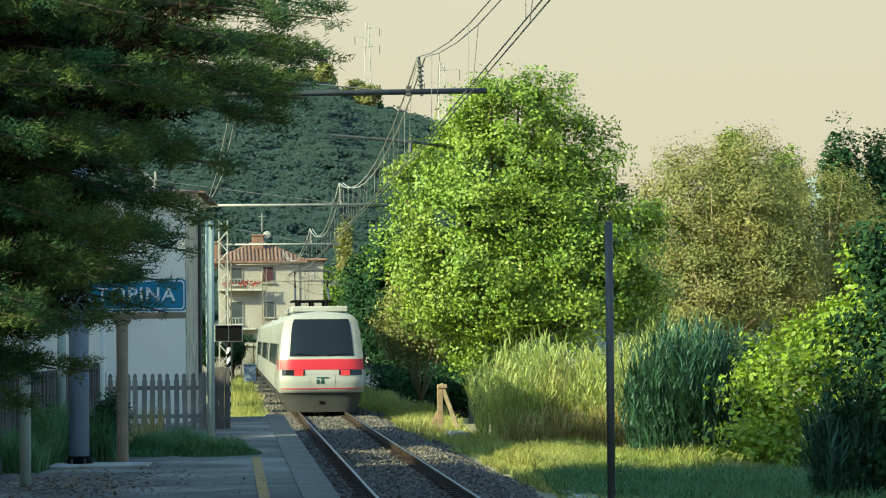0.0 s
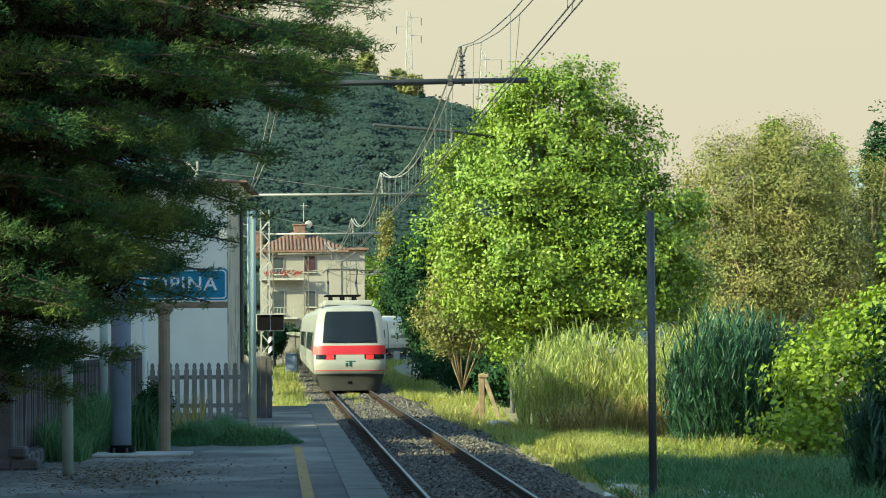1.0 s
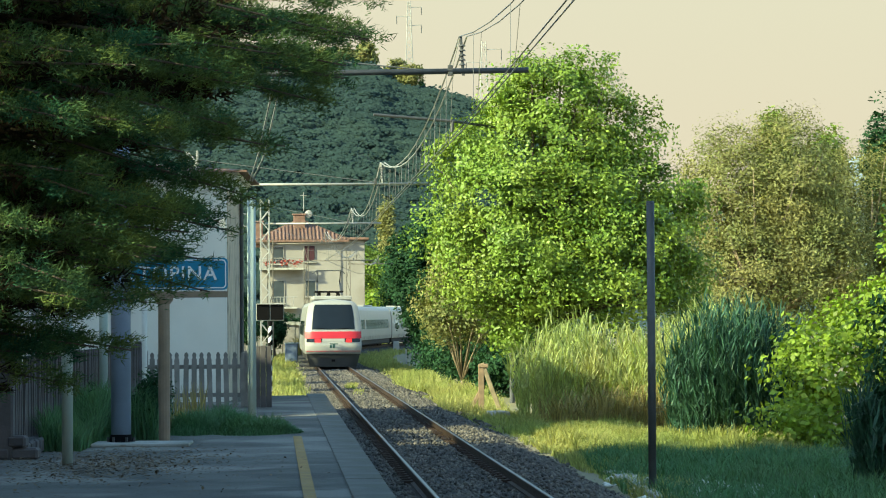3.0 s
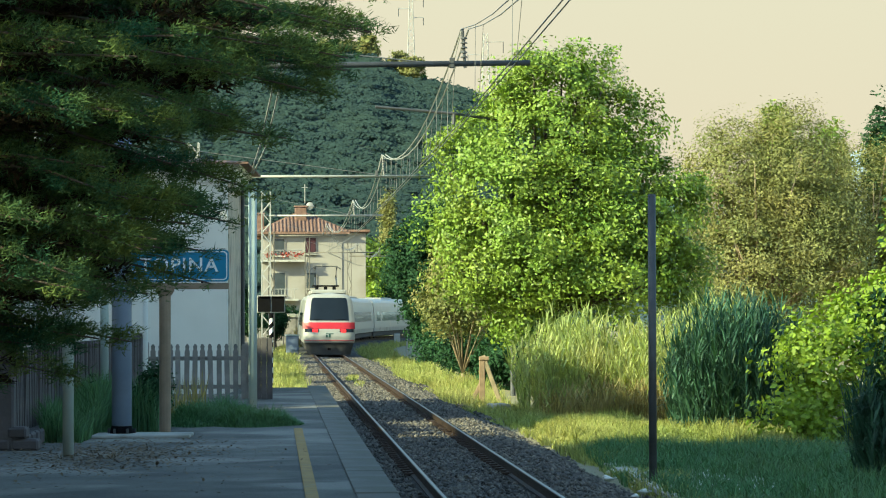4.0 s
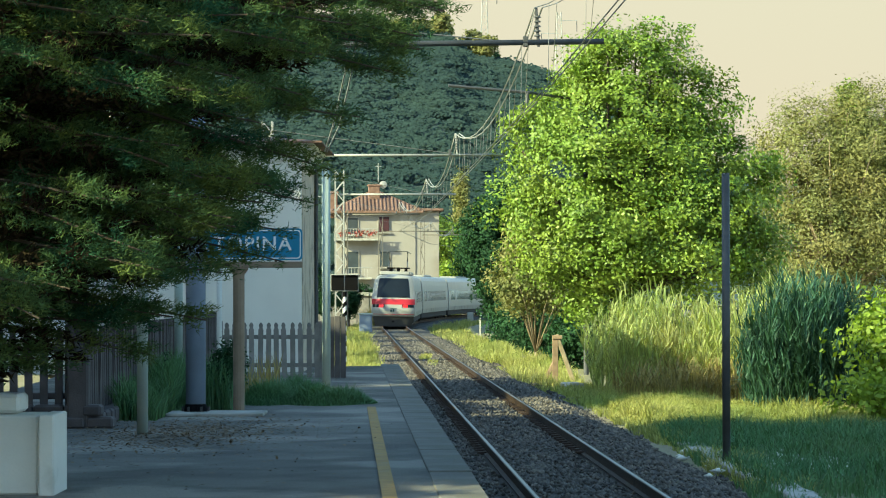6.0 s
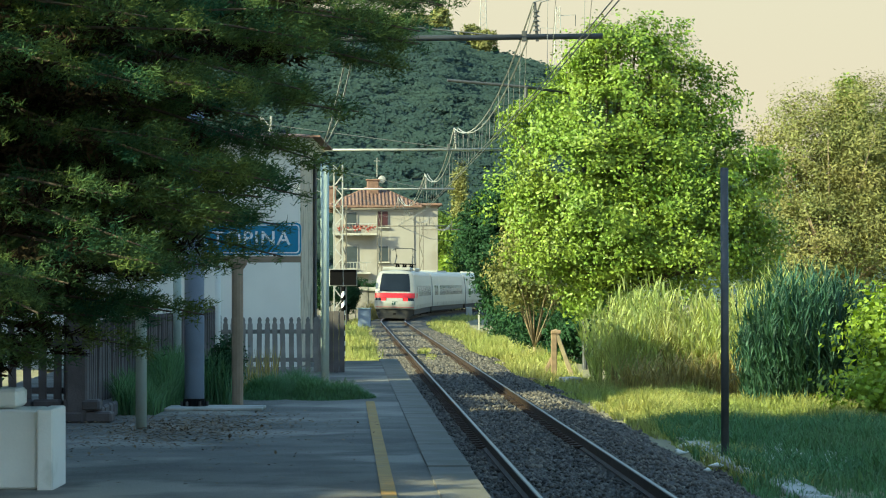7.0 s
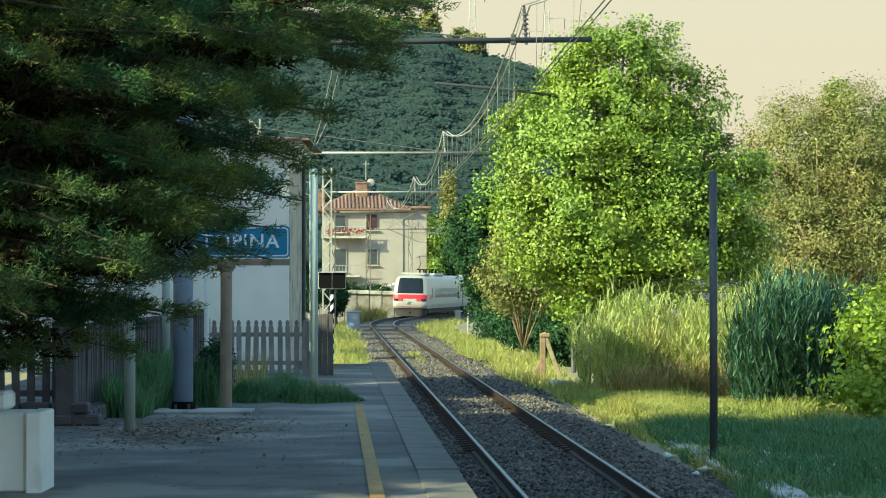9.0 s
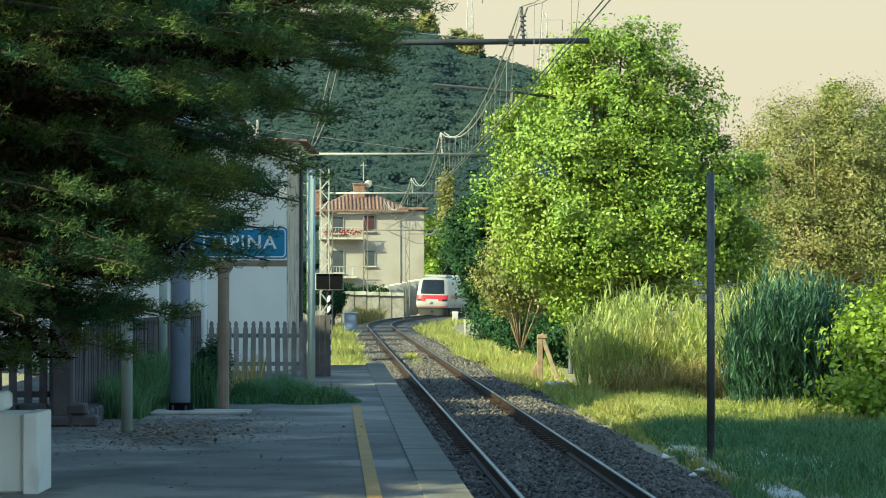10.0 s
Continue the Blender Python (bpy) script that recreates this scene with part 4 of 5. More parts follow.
def build_catenary():
    for k, (s, off, past, hx) in enumerate(SUPPORTS):
        x, y, a = track(s)
        mx, foot = x + off, -0.4 if k > 1 else 0.2
        near = k < 2
        mast = lattice("catenary_mast", "grey lattice steel catenary mast with support beam beside the track", (mx, y, foot), (7.7 if k == 4 else 8.6) - (0 if k > 1 else 0.6), 0.42 if k == 3 else 0.34, *(("mastgrey", 3.2) if k > 3 else ("lightsteel", 1.15)))

        def to(px, pz):
            return (px - mx, 0.0, pz - foot)

        steel = "darksteel" if near else "lightsteel" if k < 4 else "mastgrey"
        arm = part("beam", Geo().tube([to(mx, BEAM_Z), to(hx + past, BEAM_Z + (0.1 if k == 1 else 0.0))], 0.055 if near else 0.045, 8), steel, mast, "steel support beam over the track", True)
        part("stay", Geo().tube([to(mx, BEAM_Z + 0.9), to(hx - 0.25, BEAM_Z + 0.06)], 0.012, 5), "wire", arm)
        part("hanger", Geo().tube([to(hx, BEAM_Z), to(hx - 0.05, HANG_Z)], 0.03, 6), steel, arm)
        g = Geo()
        for j in range(5):
            z = BEAM_Z + 0.2 + 0.09 * j
            g.tube([to(hx - 0.02, z), to(hx - 0.02, z + 0.03)], [0.07, 0.05], 8)
        part("insulator", g, "darksteel", arm)
        c = to(hx - 0.25, BEAM_Z + 0.1)
        part("clamp", Geo().box(c, (0.1, 0.1, 0.2), 0.01), "darksteel", arm)
        part("strut", Geo().tube([to(hx - 0.25, BEAM_Z), to(hx - 0.07, HANG_Z - 0.03)], 0.012, 5), "wire", arm)
    wires = thing("overhead_line", "twin messenger wires with droppers above the contact wire", "overhead line")
    for dx in (-0.07, 0.07):
        pts_m, pts_c = [], []
        for (s0, _, _, h0), (s1, _, _, h1) in zip(SUPPORTS[:-1], SUPPORTS[1:]):
            for j in range(10):
                u = j / 10
                s = s0 + (s1 - s0) * u
                x, y, a = track(s)
                lin = h0 + (h1 - h0) * u
                mid = 4 * u * (1 - u)
                pts_m.append((lin + dx, y, HANG_Z - 1.0 * mid))
                pts_c.append((lin - 0.05 + dx * 0.6, y, CONTACT_Z))
        part("messenger_wire", Geo().tube(pts_m[:11], 0.010, 5), "wire", wires)
        # Far spans: paler steel and more girth paint the sun on the wire.
        part("messenger_wire", Geo().tube(pts_m[10:], 0.017, 5), "lightsteel", wires)
        part("contact_wire", Geo().tube(pts_c[:11], 0.010, 5), "wire", wires)
        part("contact_wire", Geo().tube(pts_c[10:], 0.010, 5), "wire", wires)
        for i, (m, c) in enumerate(zip(pts_m, pts_c)):
            if i < 50 and (i % 10 in (1, 3, 5, 7, 9) or (10 < i < 20)) and i % 10:
                part("dropper", Geo().tube([m, (c[0], c[1] + (0.3 if dx > 0 else -0.3), c[2])], 0.005, 4), "wire", wires)
    # a bracket arm that reaches out of the tree over the track
    ob = thing("bracket_arm", "dark steel bracket arm on a mast among the leaves", "bracket")
    part("mast", Geo().tube([(4.3, 95.0, -0.6), (4.3, 95.0, 9.3)], 0.09, 10), "darksteel", ob)
    part("arm", Geo().tube([(4.3, 95.0, 8.7), (2.35, 93, 8.85), (-0.3, 92.5, 9.05)], 0.05, 8), "darksteel", ob)
    part("pendant", Geo().tube([(2.3, 93, 8.85), (2.28, 93, 8.5)], 0.06, 8), "darksteel", ob)
    # supply wires to the station corner
    ob = thing("supply_wires", "pair of pale supply wires dropping to the station eaves", "wires")
    for dx in (0.0, 0.14):
        part("wire", Geo().tube([(-3.12 + dx * 0.4, 66.2, 5.62), (-2.78 + dx, 63, 6.05), (-2.36 + dx, 59, 6.9), (-1.95 + dx, 54.2, 8.1)], 0.02, 5), "lightsteel", ob)
    ob = thing("line_insulators", "curved jumper wires on the lattice mast", "wires")
    for z in (7.9, 7.3):
        part("jumper", Geo().tube([(-6.0, 139, z), (-6.35, 138.9, z - 0.35), (-6.8, 138.8, z - 0.4), (-7.2, 138.8, z - 0.1)], 0.02, 5), "lightsteel", ob)


build_catenary()


# ---- trackside things ----
def signal_board():
    ob = thing("signal_board", "two black square signal panels in a grey frame", "signal", (-3.82, 95, -0.45))
    z = 3.05
    part("frame", Geo().box((0, 0, z), (0.94, 0.08, 0.58), 0.01), "lightsteel", ob, "grey painted frame")
    for x in (-0.23, 0.23):
        part("panel", Geo().box((x, -0.05, z), (0.43, 0.04, 0.52), 0.01), "black", ob)
        part("visor", Geo().box((x, -0.09, z + 0.25), (0.41, 0.1, 0.02), 0.005), "black", ob)
    n = 16
    for k in range(n):
        g = Geo()
        z0, z1 = (z - 0.3) * k / n, (z - 0.3) * (k + 1) / n
        g.tube([(0, 0, z0), (0, 0, z1)], 0.065, 10)
        for v in g.v:
            v.z += v.x * 1.0 if 0 < k < n - 1 else 0
        part("post_band", g, "black" if k % 2 else "signwhite", ob)


signal_board()


def timber_stop():
    ob = thing("timber_trestle", "weathered leaning timber trestle beside the track", "trestle", (2.85, 83, -0.5))
    part("upright", Geo().box((0, 0, 0.75), (0.17, 0.14, 1.5), 0.015), "rust", ob)
    part("cap_beam", Geo().box((0.06, 0, 1.46), (0.30, 0.2, 0.12), 0.02), "rust", ob)
    # Right brace in paler wood, which paints the sun falling on it.
    a = part("brace", Geo().box((0, 0, 0), (0.13, 0.12, 1.75), 0.015), "palebark", ob)
    a.matrix_basis = pose(0.33, 0, 0.72, 0, -20, 0)
    a = part("brace", Geo().box((0, 0, 0), (0.12, 0.12, 1.0), 0.015), "rust", ob)
    a.matrix_basis = pose(-0.2, 0, 0.4, 0, 28, 0)
    ob = thing("concrete_block", "flat grey concrete block in the grass", "block", (3.2, 79.5, -0.5))
    part("block", Geo().box((0, 0, 0.1), (0.5, 0.9, 0.3), 0.04, 12), "concrete", ob)


timber_stop()


def small_marks():
    ob = thing("marker_post", "slim pale grey marker post beside the track", "post", (1.25, 160, -0.5))
    part("stake", Geo().box((0, 0, 0.65), (0.09, 0.07, 1.35), 0.01), "concrete", ob)
    part("cap", Geo().box((0, 0, 1.34), (0.11, 0.09, 0.05), 0.01), "signwhite", ob)
    ob = thing("relay_box", "small grey trackside relay box", "box", (1.0, 232, -0.5))
    part("case", Geo().box((0, 0, 0.5), (0.5, 0.4, 0.8), 0.03), "concrete", ob)
    part("foot", Geo().box((0, 0, 0.05), (0.75, 0.6, 0.12), 0.02), "concrete", ob)
    ob = thing("equipment_cabinet", "blue-grey trackside equipment cabinet", "cabinet", (-5.5, 168, -0.5))
    part("case", Geo().box((0, 0, 0.7), (0.75, 0.5, 1.3), 0.03), "bluepost", ob)
    part("roof", Geo().box((0, 0, 1.38), (0.85, 0.6, 0.08), 0.02), "galv", ob)
    part("plinth", Geo().box((0, 0, 0.05), (0.8, 0.55, 0.12), 0.02), "concrete", ob)
    ob = thing("parapet", "pale road parapet wall in front of the house", "wall")
    for k in range(9):
        part("panel", Geo().box((-11.6 + 1.0 * k, 226 + 0.05 * k, 0.75 - 0.03 * k), (0.98, 0.25, 2.5), 0.03), "fence", ob)
        part("coping", Geo().box((-11.6 + 1.0 * k, 225.95 + 0.05 * k, 2.05 - 0.03 * k), (0.99, 0.5, 0.30), 0.03), "concrete", ob, "pale coping along the top")
    ob = thing("retaining_wall", "grey concrete retaining wall along the curve", "wall")
    for k in range(7):
        part("panel", Geo().box((-5.2 + 0.55 * k, 246 + 1.2 * k, 0.9 + 0.12 * k), (0.9, 1.4, 3.0), 0.03, 20), "concrete", ob)


small_marks()


def pylon(at, h, label):
    ob = thing("power_pylon", label, "pylon", at)
    w0, w1 = h * 0.11, h * 0.035
    for sx in (-1, 1):
        for sy in (-1, 1):
            part("leg", Geo().tube([(sx * w0 / 2, sy * w0 / 2, -3), (sx * w1 / 2, sy * w1 / 2, h)], 0.16, 4), "lightsteel", ob)
    g, n = Geo(), 11
    for k in range(n):
        z0, z1 = h * k / n, h * (k + 1) / n
        a, b = (w0 + (w1 - w0) * z0 / h) / 2, (w0 + (w1 - w0) * z1 / h) / 2
        for d in (-1, 1):
            g.tube([(-d * a, -a, z0), (d * b, -b, z1)], 0.1, 4).tube([(-a, d * a, z0), (-b, -d * b, z1)], 0.1, 4)
    tagged(part("lacing", g, "lightsteel", ob), kind="stuff")
    for z, d in ((0.92, 1), (0.80, -1), (0.68, 1)):
        part("cross_arm", Geo().tube([(0, 0, h * z), (d * h * 0.17, 0, h * z + 0.2)], 0.16, 4), "lightsteel", ob)
        part("insulator_string", Geo().tube([(d * h * 0.165, 0, h * z), (d * h * 0.165, 0, h * z - h * 0.10)], 0.12, 4), "glass", ob)


pylon((8.6, 900, 79), 24, "tall lattice power pylon on the wooded ridge")
pylon((36, 1000, 62), 38, "distant lattice power pylon beyond the ridge")


def hill_house():
    ob = thing("hill_house", "small ochre farmhouse on the hilltop", "house", (-28, 850, 84), 12)
    part("wall", Geo().box((0, 0, 2.5), (9, 7, 7), 0.05), "housewall", ob)
    part("roof", hip_roof(9, 7, 6.0, 1.7, 0.6, 1.5), "rooftile", ob)
    for x in (-2.5, 0.5, 3.0):
        part("window", Geo().box((x, -3.5, 3.6), (1.0, 0.12, 1.4), 0.02), "glass", ob)


hill_house()

# ---- trees and bushes ----
tree("dark_tree", "dense deep green tree beside the railway curve", (2.3, 150, -0.5),
     [(0, 0, 4.8, 1.7, 1.8, 3.0), (0.4, 0.5, 7.0, 1.4, 1.2, 1.6), (-0.9, 0, 6.0, 1.1, 1.2, 1.4), (0.3, 0, 2.4, 1.3, 1.4, 2.0), (1.4, 0, 5.4, 1.3, 1.3, 2.2)], 560, 50, 0.33, 0.20, "leafdark", 31, limbs=8)
# Hidden shadow casters, added to dapple the track and shade the train.
for k, (x, y, h, r) in enumerate(((-13.5, 78, 7.0, 1.2), (-13.5, 93, 8.0, 1.0), (-14, 104, 8.0, 1.0), (-15, 118, 8.0, 1.6), (-15.5, 129, 9.0, 1.6), (-16, 141, 9.0, 2.2), (-17, 158, 11.0, 3.0), (-18, 172, 11.0, 3.0), (-20, 186, 13.0, 3.4), (-20.5, 197, 13.0, 3.4), (-20.8, 203.5, 13.0, 3.2), (-21, 209, 13.0, 3.2), (-26, 224, 9.0, 3.0))):
    tree("dark_tree", "deep green tree hidden by the station, added to cast shade", (x, y, -0.5), [(0, 0, h * 0.52, r, r, h * 0.40), (0.1, 0.2, h * 0.76, r * 0.7, r * 0.7, h * 0.22)], 230, 24, 0.3 + 0.08 * r, 0.6, "leafdark", 140 + k, (0.22, 2.2), limbs=5, fill=0.35)
tree("poplar_tree", "slim pale green poplar behind the village", (0.4, 330, -0.5), [(0, 0, 10, 0.8, 0.8, 6.0), (0.1, 0, 14.6, 0.45, 0.45, 2.0)], 160, 40, 0.35, 0.32, "willow", 32, (0.2, 4), limbs=4)
tree("village_tree", "light green round tree behind the house", (-3.0, 300, -0.5), [(0, 0, 8.0, 3.0, 2.5, 2.6), (2.6, 0, 7.6, 1.6, 1.6, 1.8)], 260, 40, 0.5, 0.35, "leaf", 33, (0.25, 5), limbs=6)
tree("garden_shrub", "light yellow-green shrub beside the house wall", (-0.9, 285, -0.5), [(0, 0, 3.4, 1.3, 1.2, 2.2), (0.5, 0, 2.0, 1.4, 1.2, 1.6)], 160, 40, 0.35, 0.28, "leafbright", 34, (0.15, 1.5), limbs=5, category="shrub")
tree("dark_tree", "deep green tree behind the house garden", (2.0, 280, -0.5), [(0, 0, 5.5, 2.2, 2.0, 4.0)], 260, 40, 0.5, 0.32, "leafdark", 35, limbs=6)
for k, (x, y, w, h) in enumerate(((-8.6, 240, 1.6, 1.1), (-6.2, 243, 1.6, 1.0), (-9.6, 200, 0.9, 1.6), (-7.6, 196, 0.8, 1.2))):
    tree("hedge", "clipped dark green hedge before the house", (x, y, -0.5), [(0, 0, h + 1.0, w, 0.7, h)], 120, 40, 0.2, 0.2, "leafdark", 40 + k, (0.08, 0.8), limbs=3, category="hedge")
tree("dry_bush", "tall olive bush with bare pale stems", (2.9, 106, -0.5),
     [(0, 0, 4.6, 1.05, 0.9, 1.5), (-0.5, 0, 3.2, 1.1, 0.9, 1.3), (0.6, 0, 3.0, 0.9, 0.8, 1.1)], 420, 34, 0.26, 0.14, "willow", 36, (0.06, 0.5), "palebark", limbs=22, category="bush")
# Added dark leaves fill in the shade below the trees beside the track.
tree("dark_shrub", "low dark shrub standing in for shade by the track", (2.6, 137, -0.5), [(0, 0, 1.0, 1.0, 1.2, 1.0), (1.4, -4, 1.0, 1.2, 1.4, 1.1), (2.6, -7, 0.9, 1.0, 1.2, 0.9)], 220, 40, 0.25, 0.16, "leafdark", 37, (0.06, 0.5), limbs=5, category="shrub")
# More dark shrubs, added to make the shaded hollow under the canopies.
for k, (x, y, w, h) in enumerate(((3.4, 124, 1.5, 1.5), (5.2, 113, 1.6, 1.6), (6.6, 104, 1.5, 1.5), (4.4, 101.5, 1.1, 1.0))):
    tree("dark_shrub", "dark undergrowth standing in for the shaded hollow under trees", (x, y, -0.5), [(0, 0, h * 0.8, w, 1.0, h), (w * 0.5, 0.4, h * 0.6, w * 0.8, 0.8, h * 0.8)], 150, 40, 0.25, 0.17, "leafdark", 240 + k, (0.06, 0.5), limbs=5, category="shrub", fill=0.35)
tree("willow_tree", "tall grey-olive willow with bare pale limbs", (19.6, 150, -0.5),
     [(-1.0, 0, 9.2, 2.9, 2.6, 3.8), (1.9, 0, 9.7, 2.6, 2.6, 4.2), (0, 0, 5.0, 3.8, 3, 3.6), (3.6, 0, 6.0, 2.6, 2.5, 4.0)], 1700, 54, 0.40, 0.20, "willow", 51, (0.3, 2.0), "palebark", 0.36, limbs=44, fill=0.3)
tree("willow_tree", "broad grey-olive willow in low sun", (27.0, 158, -0.5),
     [(0, 0, 7.5, 4.0, 3, 4.7), (-2.6, 0, 9.2, 2.2, 2.4, 3.2), (3.5, 0, 6.0, 3.4, 3, 4.0)], 1500, 56, 0.42, 0.19, "willow", 52, (0.3, 2.0), "palebark", 0.38, limbs=26, fill=0.3)
for k, (x, y, h, r, m) in enumerate(((41.5, 262, 20.5, 2.0, "leaf"), (35.5, 255, 21.5, 1.7, "leaf"), (46.3, 260, 22.6, 2.0, "leafdark"), (50.2, 262, 22.0, 1.6, "leafdark"), (55, 262, 20, 2.2, "leaf"), (60.5, 266, 21, 2.2, "leafdark"))):
    tree("poplar_tree", "tall columnar poplar beyond the willows", (x, y, -0.5), [(0, 0, h * 0.5, r, r, h * 0.42), (0, 0, h * 0.75, r * 0.8, r * 0.8, h * 0.24)], 300, 36, 0.5, 0.42, m, 60 + k, (0.25, 4), limbs=5)
tree("fig_bush", "broad bush with large lime green leaves", (11.3, 60, -0.5),
     [(0, 0, 1.8, 2.2, 1.6, 1.8), (-1.9, -0.4, 1.5, 1.2, 1.2, 1.4), (1.0, 0.4, 3.4, 1.8, 1.5, 1.6), (2.6, 0.6, 4.0, 1.6, 1.4, 1.5), (-2.4, -0.8, 0.6, 1.1, 0.9, 0.7)], 760, 32, 0.22, 0.15, "leafbright", 71, (0.14, 0.7), "palebark", 0.62, limbs=16, category="bush")
# The dark leaf material carries this tree's shade in its colour.
tree("shade_tree", "leafy tree with deep shade put into its dark leaves", (9.6, 46.0, -0.5), [(0, 0, 2.2, 1.5, 1.3, 2.2), (0.4, 0, 3.8, 1.4, 1.3, 1.3), (-0.7, 0, 4.2, 0.55, 0.6, 0.5)], 420, 34, 0.22, 0.14, "leafdark", 72, (0.14, 0.8), limbs=8)


def blade_patch(name, label, category, boxes, n, h, w, lean, material, seed, kind="stuff", bend=0.5):
    """Blades over ground patches (x0, x1, y0, y1, z)."""
    rng = np.random.default_rng(seed)
    b = np.array(boxes, float)
    area = (b[:, 1] - b[:, 0]) * (b[:, 3] - b[:, 2])
    k = rng.choice(len(b), n, p=area / area.sum())
    p = np.stack([rng.uniform(b[k, 0], b[k, 1]), rng.uniform(b[k, 2], b[k, 3]), b[k, 4]], 1)
    hv = np.array([0.55 + 0.75 * (0.5 + noise.noise((q[0] * 0.8, q[1] * 0.35, seed * 1.7))) for q in p])
    me = blade_mesh(name, p, h * hv, w, lean, material, rng, bend)
    return tagged(new(name, me), label, category, kind=kind)


def reed_clump(label, at, rx, ry, h, n, material, seed, leaves=15):
    """A stand of cane: upright stems with long arched leaves up each stem."""
    rng = np.random.default_rng(seed)
    ob = thing("reed_clump", label, "reeds", at)
    a, q = rng.uniform(0, 2 * np.pi, n), np.sqrt(rng.random(n))
    foot = np.stack([np.cos(a) * q * rx, np.sin(a) * q * ry, np.zeros(n)], 1)
    hh = h * (1 - 0.35 * q ** 2) * rng.uniform(0.6, 1.05, n)
    tilt = foot * 0.12 + rng.normal(size=(n, 3)) * (0.14, 0.14, 0)
    stems = blade_mesh("stems", foot, hh * 0.9, 0.025, 0.12, material, rng)
    tagged(part("stem_mass", stems, None, ob), kind="stuff")
    u = rng.uniform(0.12, 1.0, (n, leaves))
    p = (foot[:, None, :] + np.stack([np.zeros_like(u), np.zeros_like(u), u * hh[:, None] * 0.88], 2) + tilt[:, None, :] * u[:, :, None]).reshape(-1, 3)
    tagged(part("foliage", blade_mesh("foliage", p, 0.60, 0.034, 0.95, material, rng, 0.8), None, ob), kind="stuff")
    return ob


reed_clump("sunlit stand of tall green cane reeds", (5.3, 78, -0.5), 1.6, 2.6, 3.3, 420, "reed", 81)
reed_clump("sunlit stand of tall green cane reeds", (7.6, 76, -0.5), 1.5, 2.4, 3.0, 400, "reed", 82)
reed_clump("yellowing cane reeds behind the dark clump", (9.0, 76, -0.5), 2.4, 2.0, 3.7, 380, "reed", 83)
reed_clump("dense dark blue-green cane clump", (8.0, 66, -0.5), 1.25, 1.2, 3.7, 460, "reeddark", 84, 20)
reed_clump("dense dark blue-green cane clump", (9.2, 67, -0.5), 1.0, 1.1, 3.5, 300, "reeddark", 85, 20)
reed_clump("dark blue-green reeds beside the meadow", (8.5, 46.5, -0.5), 0.75, 0.8, 2.3, 240, "reeddark", 86, 14)
reed_clump("low dry straw reeds at the foot of the cane", (6.4, 73, -0.5), 2.2, 1.0, 1.1, 320, "drygrass", 87, 4)
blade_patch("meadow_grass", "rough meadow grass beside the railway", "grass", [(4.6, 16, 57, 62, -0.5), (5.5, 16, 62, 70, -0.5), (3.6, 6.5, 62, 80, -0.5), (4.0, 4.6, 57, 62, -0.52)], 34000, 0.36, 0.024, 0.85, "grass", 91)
# Near meadow: the shadow's teal cast is put into the blade colour.
blade_patch("meadow_grass", "meadow grass with its shade put into a darker green", "grass", [(4.3, 16, 40, 57.5, -0.5), (3.9, 4.6, 46, 57, -0.52)], 36000, 0.36, 0.024, 0.85, "moundgrass", 191)
blade_patch("verge_grass", "low grass along the ballast shoulder", "grass", [(5.7 - 0.0394 * q, 6.75 - 0.0394 * q, q, q + 4, -0.53) for q in range(40, 72, 4)], 5000, 0.26, 0.022, 0.8, "grass", 90)
blade_patch("meadow_grass", "short grass near the platform, shade put into its green", "grass", [(4.0, 9, 30, 41, -0.5)], 9000, 0.22, 0.02, 0.6, "moundgrass", 92)
blade_patch("verge_grass", "long sunlit verge grass along the track", "grass", [(1.6, 3.6, 80, 104, -0.5), (0.4, 2.2, 104, 135, -0.5)], 12000, 0.5, 0.03, 0.5, "grass", 93)
blade_patch("verge_grass", "sunlit weeds beyond the platform end", "grass", [(0.35 - 0.0394 * q - 1.3, 0.35 - 0.0394 * q + 0.7, q, q + 6, -0.45) for q in range(74, 164, 6)], 14000, 0.55, 0.03, 0.5, "grass", 94)
blade_patch("verge_grass", "sunlit verge grass along the curve", "grass", [(beside(q, 2.1).x, beside(q, 4.6).x, q, q + 4, -0.52) for q in range(108, 236, 4)] + [(beside(q, -4.0).x, beside(q, -2.2).x, q, q + 4, -0.52) for q in range(160, 226, 4)], 9500, 0.42, 0.035, 0.6, "grass", 196)
blade_patch("dry_weeds", "dry yellow weeds below the road wall", "weeds", [(-7.0, -4.7, 206, 222, -0.5)], 3500, 1.2, 0.06, 0.5, "drygrass", 95)
def grass_mound(at, rx, ry, h, n, seed, material="grass"):
    rng = np.random.default_rng(seed)
    a, q = rng.uniform(0, 2 * np.pi, n), np.sqrt(rng.random(n))
    foot = np.stack([at[0] + np.cos(a) * q * rx, at[1] + np.sin(a) * q * ry, np.full(n, at[2])], 1)
    hv = h * (1.05 - q ** 2) * (0.8 + 0.4 * np.array([noise.noise((f[0] * 3, f[1] * 1.5, seed)) for f in foot]))
    me = blade_mesh("grass_mound", foot, hv, 0.014, 0.9, material, rng, 0.7)
    tagged(new("grass_mound", me), "rounded mound of soft green grass on the platform end", "grass", kind="stuff")


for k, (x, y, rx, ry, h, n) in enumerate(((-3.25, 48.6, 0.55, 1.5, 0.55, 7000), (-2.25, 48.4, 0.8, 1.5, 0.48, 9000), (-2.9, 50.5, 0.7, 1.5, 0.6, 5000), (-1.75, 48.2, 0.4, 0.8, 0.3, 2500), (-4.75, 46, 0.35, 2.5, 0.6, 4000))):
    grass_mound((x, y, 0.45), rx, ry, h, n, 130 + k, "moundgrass")
